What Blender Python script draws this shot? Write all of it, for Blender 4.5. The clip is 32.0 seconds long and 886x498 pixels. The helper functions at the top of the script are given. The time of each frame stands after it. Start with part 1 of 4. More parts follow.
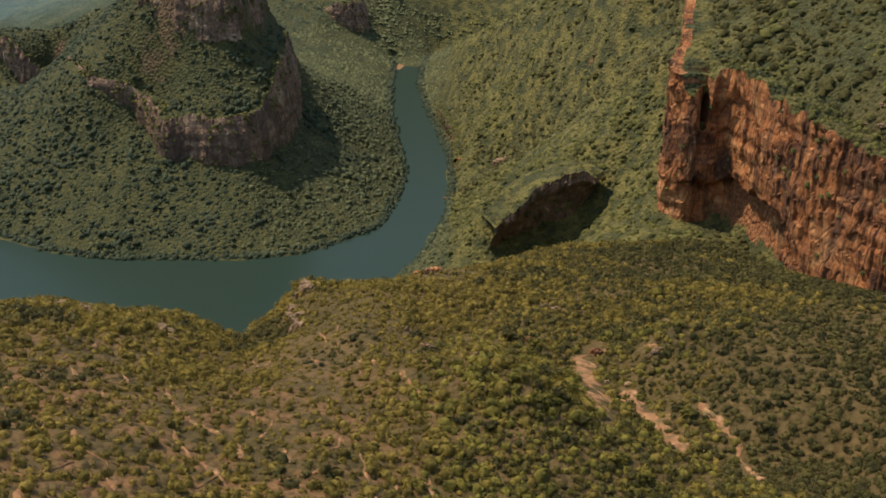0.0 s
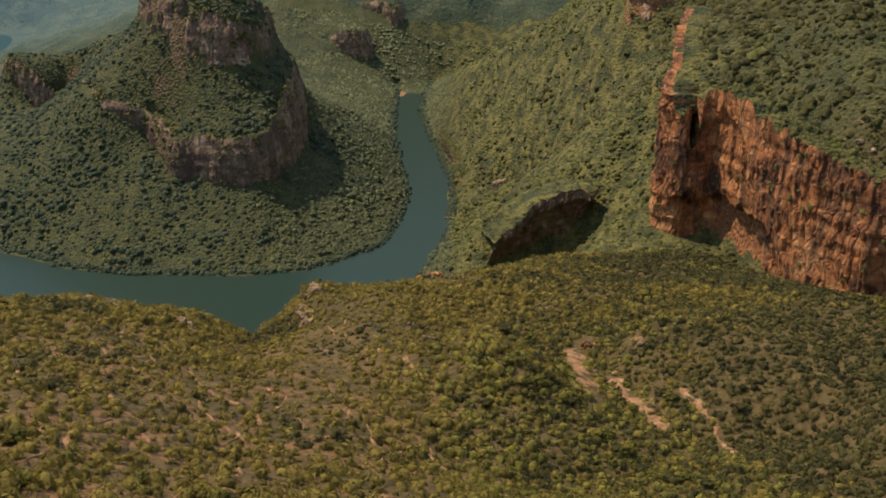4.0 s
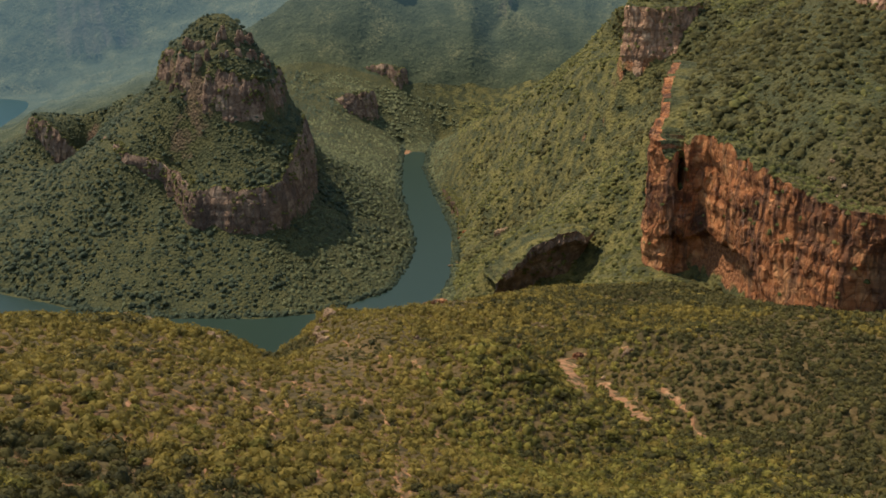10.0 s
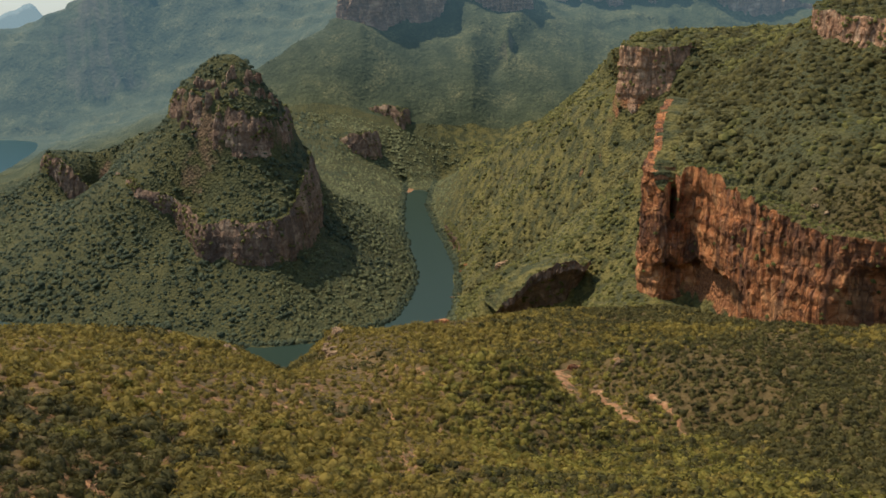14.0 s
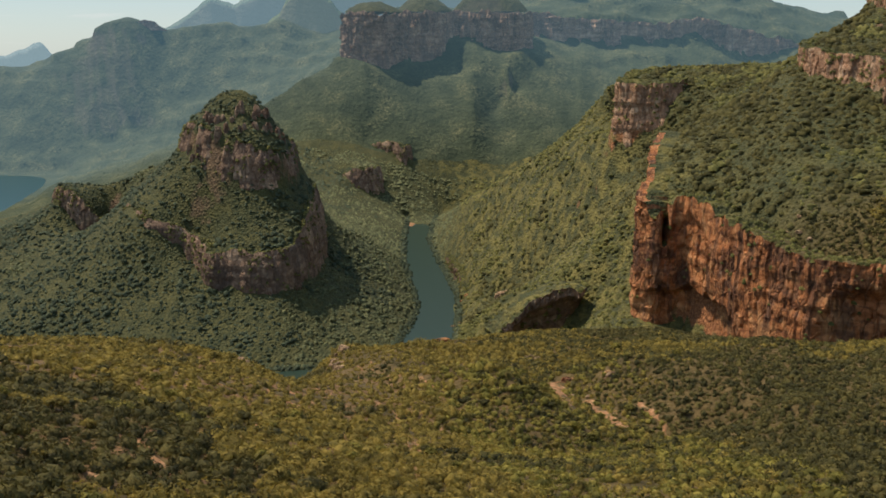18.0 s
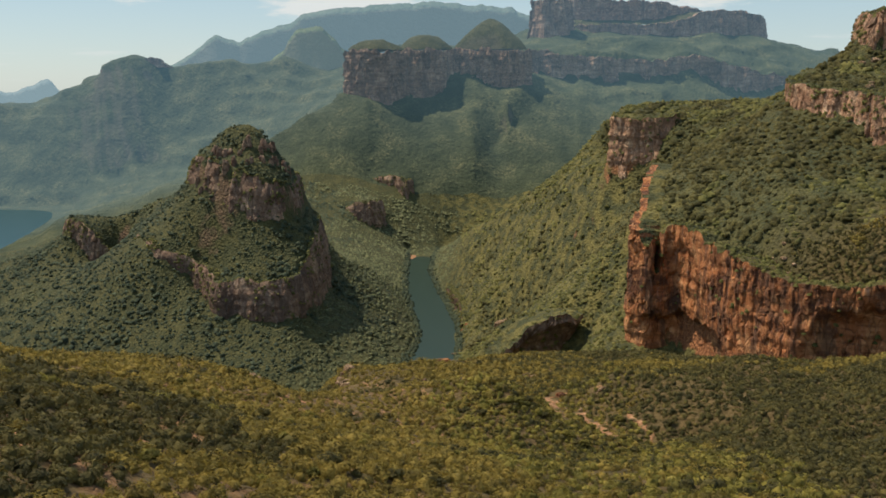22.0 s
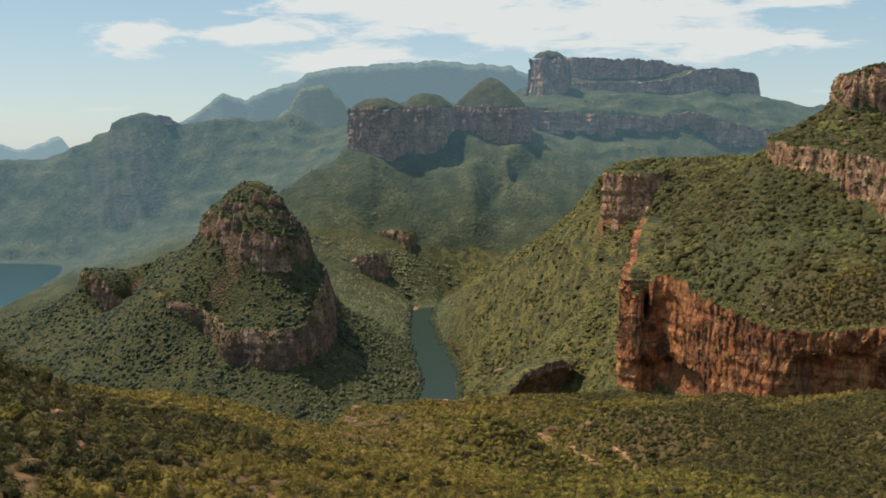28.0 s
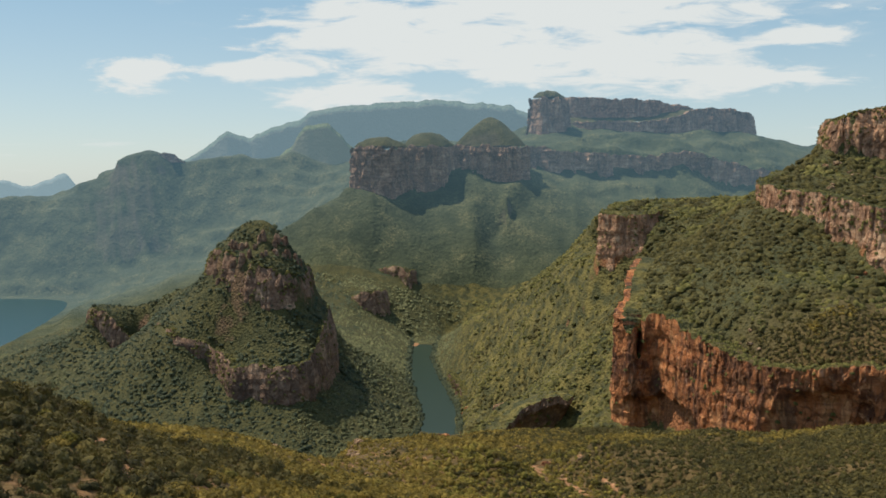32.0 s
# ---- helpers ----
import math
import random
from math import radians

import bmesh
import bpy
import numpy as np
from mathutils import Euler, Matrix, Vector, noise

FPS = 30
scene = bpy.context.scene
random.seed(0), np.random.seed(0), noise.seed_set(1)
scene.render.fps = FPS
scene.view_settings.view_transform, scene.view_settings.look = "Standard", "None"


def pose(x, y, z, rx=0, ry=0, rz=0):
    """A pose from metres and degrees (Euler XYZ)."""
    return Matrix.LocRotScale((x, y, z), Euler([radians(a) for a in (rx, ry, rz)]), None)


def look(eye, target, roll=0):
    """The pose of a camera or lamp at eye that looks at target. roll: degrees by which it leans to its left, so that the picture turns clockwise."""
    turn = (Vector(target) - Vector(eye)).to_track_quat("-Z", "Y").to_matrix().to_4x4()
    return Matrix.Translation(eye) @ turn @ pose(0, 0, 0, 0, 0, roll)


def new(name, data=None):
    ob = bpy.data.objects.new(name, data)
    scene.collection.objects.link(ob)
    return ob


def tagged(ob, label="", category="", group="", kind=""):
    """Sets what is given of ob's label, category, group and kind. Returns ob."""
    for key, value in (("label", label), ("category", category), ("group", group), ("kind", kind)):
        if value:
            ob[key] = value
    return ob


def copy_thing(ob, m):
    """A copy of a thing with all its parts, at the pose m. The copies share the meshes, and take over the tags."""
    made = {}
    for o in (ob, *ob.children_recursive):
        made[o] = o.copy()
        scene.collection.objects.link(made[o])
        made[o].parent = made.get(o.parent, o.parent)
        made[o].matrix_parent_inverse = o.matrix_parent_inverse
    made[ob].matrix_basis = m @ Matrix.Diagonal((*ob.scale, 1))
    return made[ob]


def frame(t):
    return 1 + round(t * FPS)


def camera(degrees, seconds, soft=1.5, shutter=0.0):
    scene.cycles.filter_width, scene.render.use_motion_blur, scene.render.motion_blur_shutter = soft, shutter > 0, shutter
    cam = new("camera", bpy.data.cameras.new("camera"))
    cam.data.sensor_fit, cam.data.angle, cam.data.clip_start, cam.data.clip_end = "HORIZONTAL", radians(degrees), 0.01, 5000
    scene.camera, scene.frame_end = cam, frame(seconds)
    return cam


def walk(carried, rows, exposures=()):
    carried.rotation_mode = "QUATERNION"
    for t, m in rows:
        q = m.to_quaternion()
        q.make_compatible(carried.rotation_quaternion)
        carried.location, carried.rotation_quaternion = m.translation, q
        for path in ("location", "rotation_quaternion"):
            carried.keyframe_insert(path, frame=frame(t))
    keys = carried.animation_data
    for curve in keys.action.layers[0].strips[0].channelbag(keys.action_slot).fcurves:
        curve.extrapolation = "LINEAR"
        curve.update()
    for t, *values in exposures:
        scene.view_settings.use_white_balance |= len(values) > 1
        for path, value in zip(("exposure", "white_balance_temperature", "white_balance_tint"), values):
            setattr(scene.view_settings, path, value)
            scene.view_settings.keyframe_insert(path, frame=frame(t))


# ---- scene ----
cam = camera(46.0, 32.0, soft=1.7)
# seconds, place, yaw, pitch and roll of the drone's camera: it backs away level and tilts up
PATH = [
    (0, 0.30, 197.75, 480.90, -0.358, -20.511, -0.165),
    (1, 0.45, 185.71, 480.58, -0.318, -20.151, -0.221),
    (2, 0.56, 173.62, 480.06, -0.280, -19.754, -0.270),
    (3, 0.64, 161.48, 479.35, -0.248, -19.310, -0.295),
    (4, 0.68, 149.29, 478.48, -0.220, -18.816, -0.288),
    (5, 0.69, 137.05, 477.47, -0.197, -18.277, -0.250),
    (6, 0.68, 124.76, 476.34, -0.177, -17.702, -0.190),
    (7, 0.65, 112.43, 475.12, -0.158, -17.099, -0.115),
    (8, 0.59, 100.07, 473.82, -0.139, -16.481, -0.036),
    (9, 0.53, 87.66, 472.46, -0.119, -15.856, 0.038),
    (10, 0.45, 75.22, 471.08, -0.098, -15.233, 0.100),
    (11, 0.37, 62.75, 469.68, -0.076, -14.618, 0.144),
    (12, 0.28, 50.25, 468.29, -0.052, -14.015, 0.169),
    (13, 0.20, 37.72, 466.93, -0.029, -13.428, 0.175),
    (14, 0.12, 25.17, 465.62, -0.005, -12.857, 0.163),
    (15, 0.06, 12.60, 464.39, 0.017, -12.303, 0.139),
    (16, 0.00, 0.00, 463.26, 0.039, -11.766, 0.108),
    (17, -0.04, -12.61, 462.24, 0.058, -11.242, 0.075),
    (18, -0.06, -25.24, 461.36, 0.075, -10.730, 0.048),
    (19, -0.05, -37.88, 460.64, 0.091, -10.229, 0.031),
    (20, -0.02, -50.53, 460.10, 0.105, -9.734, 0.027),
    (21, 0.05, -63.19, 459.77, 0.117, -9.245, 0.038),
    (22, 0.15, -75.85, 459.66, 0.129, -8.758, 0.063),
    (23, 0.30, -88.52, 459.79, 0.142, -8.272, 0.098),
    (24, 0.48, -101.18, 460.20, 0.155, -7.784, 0.139),
    (25, 0.71, -113.84, 460.89, 0.169, -7.293, 0.177),
    (26, 1.00, -126.50, 461.89, 0.185, -6.798, 0.204),
    (27, 1.34, -139.15, 463.22, 0.202, -6.298, 0.214),
    (28, 1.74, -151.79, 464.91, 0.220, -5.794, 0.201),
    (29, 2.20, -164.42, 466.97, 0.239, -5.290, 0.166),
    (30, 2.73, -177.03, 469.42, 0.257, -4.792, 0.118),
    (31, 3.32, -189.62, 472.30, 0.275, -4.313, 0.078),
    (32, 4.00, -202.20, 475.61, 0.292, -3.871, 0.085),
]
walk(cam, [(t, pose(x, y, z, 90 + pitch, roll, yaw)) for t, x, y, z, yaw, pitch, roll in PATH], exposures=[(0, 0.04), (16, 0.06), (32, 0.08)])

# ---- light ----
SUN = Vector((-0.44, 0.19, 0.88)).normalized()
world = bpy.data.worlds.new("world")
scene.world = world
world.use_nodes = True


def sky_nodes():
    nt = world.node_tree
    n, l = nt.nodes, nt.links
    n.clear()
    sky = n.new("ShaderNodeTexSky")
    sky.sky_type = "NISHITA"
    sky.sun_disc = False
    sky.sun_elevation = math.asin(SUN.z)
    sky.sun_rotation = math.atan2(SUN.x, SUN.y)
    sky.altitude, sky.air_density, sky.dust_density, sky.ozone_density = 800, 1.0, 0.7, 1.0
    bg = n.new("ShaderNodeBackground")
    bg.inputs["Strength"].default_value = 0.135
    out = n.new("ShaderNodeOutputWorld")
    # thin cloud sheets, spread wide over the far mountains
    gen = n.new("ShaderNodeTexCoord")
    split = n.new("ShaderNodeSeparateXYZ")
    l.new(gen.outputs["Generated"], split.inputs[0])
    flat = n.new("ShaderNodeVectorMath")
    flat.operation = "DIVIDE"
    deep = n.new("ShaderNodeMath")
    deep.operation = "ADD"
    deep.inputs[1].default_value = 0.10
    l.new(split.outputs["Z"], deep.inputs[0])
    both = n.new("ShaderNodeCombineXYZ")
    for k in range(3):
        l.new(deep.outputs[0], both.inputs[k])
    l.new(gen.outputs["Generated"], flat.inputs[0])
    l.new(both.outputs[0], flat.inputs[1])
    puff = spotted(n, l, flat.outputs[0], 0.85, 9, 0.58, 0.25)
    thin = ramp(n, l, puff, [(0.60, 0.0), (0.78, 0.8)], "EASE")
    # the sheets and puffs over the far mountains: bearing, height, half width and half height as slopes
    bearing, rise = n.new("ShaderNodeMath"), n.new("ShaderNodeMath")
    for node, axis in ((bearing, "X"), (rise, "Z")):
        node.operation = "DIVIDE"
        l.new(split.outputs[axis], node.inputs[0])
        l.new(split.outputs["Y"], node.inputs[1])
    chart = n.new("ShaderNodeCombineXYZ")
    l.new(bearing.outputs[0], chart.inputs[0])
    l.new(rise.outputs[0], chart.inputs[1])
    most = None
    for u, v, ru, rv in ((-0.292, 0.099, 0.050, 0.019), (-0.045, 0.135, 0.150, 0.042), (0.117, 0.116, 0.190, 0.036), (0.255, 0.097, 0.110, 0.020), (0.130, 0.165, 0.240, 0.036), (-0.180, 0.103, 0.070, 0.013), (-0.095, 0.078, 0.085, 0.017), (0.33, 0.135, 0.07, 0.012)):
        shift = n.new("ShaderNodeVectorMath")
        shift.operation = "SUBTRACT"
        shift.inputs[1].default_value = (u, v, 0)
        l.new(chart.outputs[0], shift.inputs[0])
        size = n.new("ShaderNodeVectorMath")
        size.operation = "MULTIPLY"
        size.inputs[1].default_value = (1 / ru, 1 / rv, 0)
        l.new(shift.outputs[0], size.inputs[0])
        far = n.new("ShaderNodeVectorMath")
        far.operation = "LENGTH"
        l.new(size.outputs[0], far.inputs[0])
        inside = n.new("ShaderNodeMath")
        inside.operation, inside.inputs[0].default_value = "SUBTRACT", 1.0
        l.new(far.outputs["Value"], inside.inputs[1])
        if most is None:
            most = inside.outputs[0]
        else:
            top = n.new("ShaderNodeMath")
            top.operation = "MAXIMUM"
            l.new(most, top.inputs[0])
            l.new(inside.outputs[0], top.inputs[1])
            most = top.outputs[0]
    strip = n.new("ShaderNodeMapping")
    strip.inputs["Scale"].default_value = (14.0, 60.0, 1.0)
    l.new(chart.outputs[0], strip.inputs["Vector"])
    wisp = spotted(n, l, strip.outputs["Vector"], 1.0, 8, 0.62, 0.4)
    sheet = n.new("ShaderNodeMath")
    sheet.operation, sheet.inputs[1].default_value = "MULTIPLY_ADD", 0.36
    l.new(most, sheet.inputs[0])
    l.new(wisp, sheet.inputs[2])
    bank = ramp(n, l, sheet.outputs[0], [(0.47, 0.0), (0.67, 0.95)], "EASE")
    cover = blend(n, l, 1.0, bank, thin, "LIGHTEN")
    haze = ramp(n, l, split.outputs["Z"], [(0.0, (3.5, 4.2, 4.35)), (0.16, (2.0, 3.2, 3.9)), (0.5, (3.3, 4.7, 6.2))])
    pale = blend(n, l, 0.68, sky.outputs["Color"], haze)
    l.new(blend(n, l, cover, pale, (5.3, 5.5, 5.4)), bg.inputs["Color"])
    l.new(bg.outputs["Background"], out.inputs["Surface"])


lamp = bpy.data.lights.new("sun", "SUN")
lamp.energy, lamp.angle, lamp.color = 5.0, radians(0.6), (1.0, 0.90, 0.71)
sun = new("sun", lamp)
sun.matrix_world = look((0, 0, 900), Vector((0, 0, 900)) - SUN)


# ---- noise ----
def lattice(ix, iy, iz, seed):
    h = (ix * 374761393 + iy * 668265263 + iz * 1274126177 + seed * 144269) & 0xFFFFFFFF
    h = ((h ^ (h >> 13)) * 1274126177) & 0xFFFFFFFF
    return ((h ^ (h >> 16)) & 0xFFFF) / 65535.0


def value_noise(x, y, z=0.0, seed=0):
    """Smooth noise from -1 to 1 for arrays of places."""
    x, y, z = np.broadcast_arrays(np.asarray(x, float), np.asarray(y, float), np.asarray(z, float))
    fx, fy, fz = np.floor(x), np.floor(y), np.floor(z)
    ix, iy, iz = (f.astype(np.int64) for f in (fx, fy, fz))
    u, v, w = (d * d * (3 - 2 * d) for d in (x - fx, y - fy, z - fz))
    out = 0
    for a in (0, 1):
        for b in (0, 1):
            for c in (0, 1):
                out = out + lattice(ix + a, iy + b, iz + c, seed) * (u if a else 1 - u) * (v if b else 1 - v) * (w if c else 1 - w)
    return out * 2 - 1


def fractal(x, y, z=0.0, seed=0, octaves=4):
    out, amp = 0, 1.0
    for k in range(octaves):
        out = out + amp * value_noise(x * 2.03**k, y * 2.03**k, np.asarray(z) * 2.03**k, seed + k)
        amp *= 0.5
    return out


# ---- lie of the land: crests, shores, gullies and ledges, metres over the water ----
LAND = []


def land(points):
    LAND.append(np.array(points, float))


def spline(points, step):
    """Even samples along a smooth line through points of any number of values; the first two are the plan."""
    p = np.array(points, float)
    q = np.vstack([2 * p[0] - p[1], p, 2 * p[-1] - p[-2]])
    out = []
    for i in range(1, len(q) - 2):
        n = max(1, int(np.hypot(*(q[i + 1] - q[i])[:2]) / step))
        t = (np.arange(n) / n)[:, None]
        a, b, c, d = q[i - 1 : i + 3]
        out.append(0.5 * (2 * b + (c - a) * t + (2 * a - 5 * b + 4 * c - d) * t**2 + (3 * b - a - 3 * c + d) * t**3))
    return np.vstack(out + [p[-1:]])


def outward(s):
    d = np.gradient(s[:, :2], axis=0)
    d /= np.linalg.norm(d, axis=1)[:, None] + 1e-9
    return np.stack([d[:, 1], -d[:, 0]], 1)


CLIFFS = []


def step_in_land(label, kind, points, **how):
    """A rock wall along points (x, y, foot, rim), facing to the right of the line's way; the land steps up behind it."""
    s = spline(points, 10.0)
    n = outward(s)
    deep = how.pop("deep", 15.0)
    for inside in (-3.0, *how.pop("inside", ())):
        land(np.column_stack([s[:, :2] - inside * n, s[:, 2]]))
    land(np.column_stack([s[:, :2] - deep * n, s[:, 3]]))
    CLIFFS.append((label, kind, points, deep, how))


# river, lake and their shores
land([(-1500, 1700, -14), (-1000, 1500, -14), (-600, 1390, -14), (-200, 1330, -14), (-70, 1410, -14), (-30, 1530, -13), (-15, 1750, -12), (-22, 2000, -12), (-58, 2400, -10), (-85, 2740, -6)])
land([(-105, 2860, 1), (-95, 2321, 1), (-75, 2086, 1), (-50, 1827, 1), (-68, 1652, 1), (-81, 1577, 1), (-117, 1531, 1), (-168, 1477, 1), (-214, 1457, 1), (-270, 1448, 1), (-342, 1447, 1), (-415, 1450, 1), (-496, 1476, 1), (-567, 1522, 1), (-800, 1650, 1), (-1020, 1830, 1), (-1180, 2100, 1), (-1225, 2400, 1), (-1235, 2651, 1), (-1290, 3100, 1), (-1371, 3596, 1), (-1440, 3900, 1), (-1492, 4040, 1)])
land([(-1700, 1900, -14), (-1550, 2400, -14), (-1600, 3000, -14), (-1750, 3600, -14), (-2300, 3500, -14), (-2400, 2200, -14)])
land([(-1492, 4040, 2), (-1650, 4010, 2), (-1813, 3985, 2), (-2400, 3900, 2)])
land([(-2, 2953, 1), (-28, 2832, 1), (-33, 2489, 1), (3, 2128, 1), (25, 1928, 1), (22, 1705, 1), (14, 1600, 1), (-17, 1465, 1), (-47, 1369, 1), (-70, 1240, 1), (-140, 1160, 1), (-250, 1150, 1), (-420, 1190, 1), (-700, 1290, 1), (-1100, 1450, 1), (-1600, 1600, 1)])
# peninsula with its dome
land([(-438, 1802, 346), (-416, 1774, 348), (-378, 1738, 342), (-324, 1722, 332), (-290, 1745, 326), (-281, 1790, 326), (-300, 1850, 332), (-360, 1880, 338), (-426, 1855, 342), (-438, 1802, 346)])
land([(-416, 1800, 367), (-394, 1776, 370), (-352, 1752, 368), (-314, 1762, 362), (-306, 1800, 360), (-345, 1845, 364), (-405, 1832, 366), (-416, 1800, 367)])
land([(-396, 1790, 389), (-375, 1780, 395), (-345, 1782, 395), (-326, 1792, 385)])
land([(-480, 1900, 268), (-562, 1955, 244), (-610, 1975, 216), (-660, 2000, 206), (-750, 2002, 204), (-800, 2000, 138), (-878, 2000, 112), (-952, 2000, 86), (-1100, 2060, 30)])
land([(-330, 1960, 240), (-300, 2150, 150), (-330, 2400, 95), (-420, 2700, 110), (-520, 3000, 170)])
land([(-620, 2300, 120), (-800, 2700, 55), (-950, 3100, 60)])
land([(-340, 2970, 146), (-262, 2930, 145), (-205, 2926, 144)])
land([(-275, 2850, 104), (-320, 2810, 96)])
land([(-240, 3120, 192), (-160, 3100, 197), (-120, 3090, 190)])
# slopes under the rock drums
land([(-350, 3370, 440), (-200, 3355, 400), (-60, 3385, 375), (50, 3410, 385), (130, 3420, 440), (255, 3440, 450)])
land([(-440, 3300, 375), (-530, 3250, 320), (-680, 3300, 230), (-850, 3450, 140), (-1150, 3750, 60), (-1350, 3950, 25)])
land([(10, 2965, 4), (150, 2930, 40), (400, 2950, 110), (800, 3050, 210), (1300, 3200, 330)])
land([(140, 3250, 270), (320, 3450, 400), (640, 3560, 390), (880, 3600, 400), (1150, 3650, 400), (1600, 3700, 420)])
# rim over the middle cliff, up to the high plateau
land([(330, 4080, 650), (500, 4060, 640), (840, 4070, 640), (1280, 4120, 640), (1560, 4250, 600)])
land([(340, 4250, 690), (900, 4250, 700), (1250, 4300, 690)])
land([(-220, 3500, 500), (0, 3520, 520), (250, 3650, 540)])
# far shore range
land([(-2250, 4400, 380), (-1985, 4420, 388), (-1915, 4420, 407), (-1833, 4420, 366), (-1745, 4420, 350), (-1580, 4430, 455), (-1460, 4420, 524), (-1399, 4400, 555), (-1200, 4400, 584), (-1170, 4400, 558), (-1109, 4400, 566), (-988, 4400, 547), (-898, 4400, 564), (-829, 4400, 525), (-760, 4400, 532), (-685, 4400, 577), (-600, 4400, 557), (-475, 4400, 515), (-200, 4400, 590), (200, 4400, 640)])
land([(-1800, 4080, 50), (-1500, 4110, 70), (-1200, 4120, 130), (-1090, 4000, 130), (-800, 3900, 190), (-600, 3780, 240), (-480, 3620, 310)])
land([(-1950, 4250, 190), (-1700, 4260, 205)])
land([(-1330, 4240, 350), (-1290, 4190, 250), (-1300, 4130, 140)])
land([(-900, 4260, 420), (-860, 4130, 300)])
land([(-2600, 4400, 350), (-2650, 3800, 300)])
land([(-250, 3330, 424), (-240, 3180, 285)])
land([(-100, 3310, 345), (-60, 3160, 235), (-25, 3010, 70)])
land([(70, 3340, 370), (95, 3160, 240), (70, 3030, 80)])
land([(200, 3370, 425), (205, 3160, 190)])
land([(420, 3560, 440), (400, 3300, 290), (360, 3080, 150)])
land([(760, 3620, 440), (700, 3350, 290)])
# spur from the far buttress to the river, and its gully
land([(-10, 2750, 22), (20, 2600, 62), (60, 2400, 123), (133, 2150, 200), (218, 1900, 282), (262, 1700, 335)])
land([(50, 1700, 16), (103, 1772, 38), (160, 1660, 102), (225, 1560, 188), (270, 1480, 266)])
land([(60, 1900, 40), (110, 2000, 110), (60, 2200, 70)])
# lower spur over the hollow
land([(45, 1560, 30), (87, 1500, 70), (140, 1405, 131), (185, 1370, 173), (218, 1400, 204), (256, 1385, 268)])
land([(365, 1015, 300), (396, 1170, 374), (440, 1300, 414), (462, 1372, 436)])
land([(425, 935, 292), (470, 1000, 345)])
land([(500, 1440, 478), (551, 1445, 499), (590, 1425, 515), (640, 1405, 506), (760, 1380, 500)])
land([(395, 1600, 414), (473, 1600, 420), (540, 1590, 430), (700, 1620, 480)])
land([(300, 1900, 400), (400, 2100, 415), (600, 2200, 415), (900, 2300, 400)])
land([(322, 1572, 318), (338, 1570, 352), (354, 1574, 385), (372, 1580, 404)])
land([(330, 1690, 429), (380, 1720, 433), (450, 1690, 430), (520, 1680, 436)])
# near hills
land([(-190, 60, 425), (-160, 200, 390), (-125, 270, 352), (-125, 420, 306), (-150, 576, 276), (-190, 680, 255), (-225, 754, 234), (-262, 800, 216), (-300, 880, 165), (-340, 1000, 70)])
land([(-600, 100, 500), (-420, 200, 445), (-335, 500, 325), (-329, 770, 232), (-420, 850, 205), (-520, 950, 140)])
land([(-90, 172, 366), (-79, 288, 331), (-37, 372, 303), (-28, 455, 274), (-23, 544, 249), (-2, 623, 240)])
land([(45, 640, 247), (22, 671, 251), (-32, 660, 236), (-45, 760, 228), (-97, 894, 197), (-100, 950, 150), (-105, 1060, 60)])
land([(-73, 517, 260), (-86, 600, 252), (-105, 700, 222), (-122, 780, 194), (-135, 850, 168), (-150, 950, 104), (-170, 1080, 25)])
land([(-160, 740, 232), (-168, 790, 212), (-175, 850, 186), (-190, 920, 140)])
land([(-25, 840, 216), (-5, 915, 199), (36, 905, 200), (75, 970, 185), (110, 1035, 172), (166, 1065, 164), (226, 1030, 172), (245, 880, 208), (256, 745, 243)])
land([(-20, 980, 130), (40, 1060, 90), (60, 1180, 50)])
land([(95, 462, 255), (54, 554, 223), (149, 618, 212), (112, 650, 212), (93, 734, 209), (67, 715, 212), (52, 745, 216), (40, 820, 205)])
land([(196, 605, 216), (168, 625, 211)])
land([(135, 725, 240), (176, 726, 238), (207, 672, 239), (230, 640, 244), (198, 550, 262), (226, 500, 256), (300, 480, 275), (500, 500, 330)])
land([(151, 811, 217), (142, 852, 205)])
land([(300, 750, 238), (400, 700, 262), (520, 640, 300), (800, 560, 350)])
land([(0, 100, 345), (60, 300, 300), (200, 300, 300), (500, 200, 360)])
land([(-100, -300, 370), (300, -300, 380), (900, 0, 420)])
land([(-1500, -500, 480), (-1800, 900, 430)])
land([(0, -1500, 430), (1500, -500, 500), (2000, 1200, 560)])
land([(2000, 2600, 450), (2200, 3600, 520)])


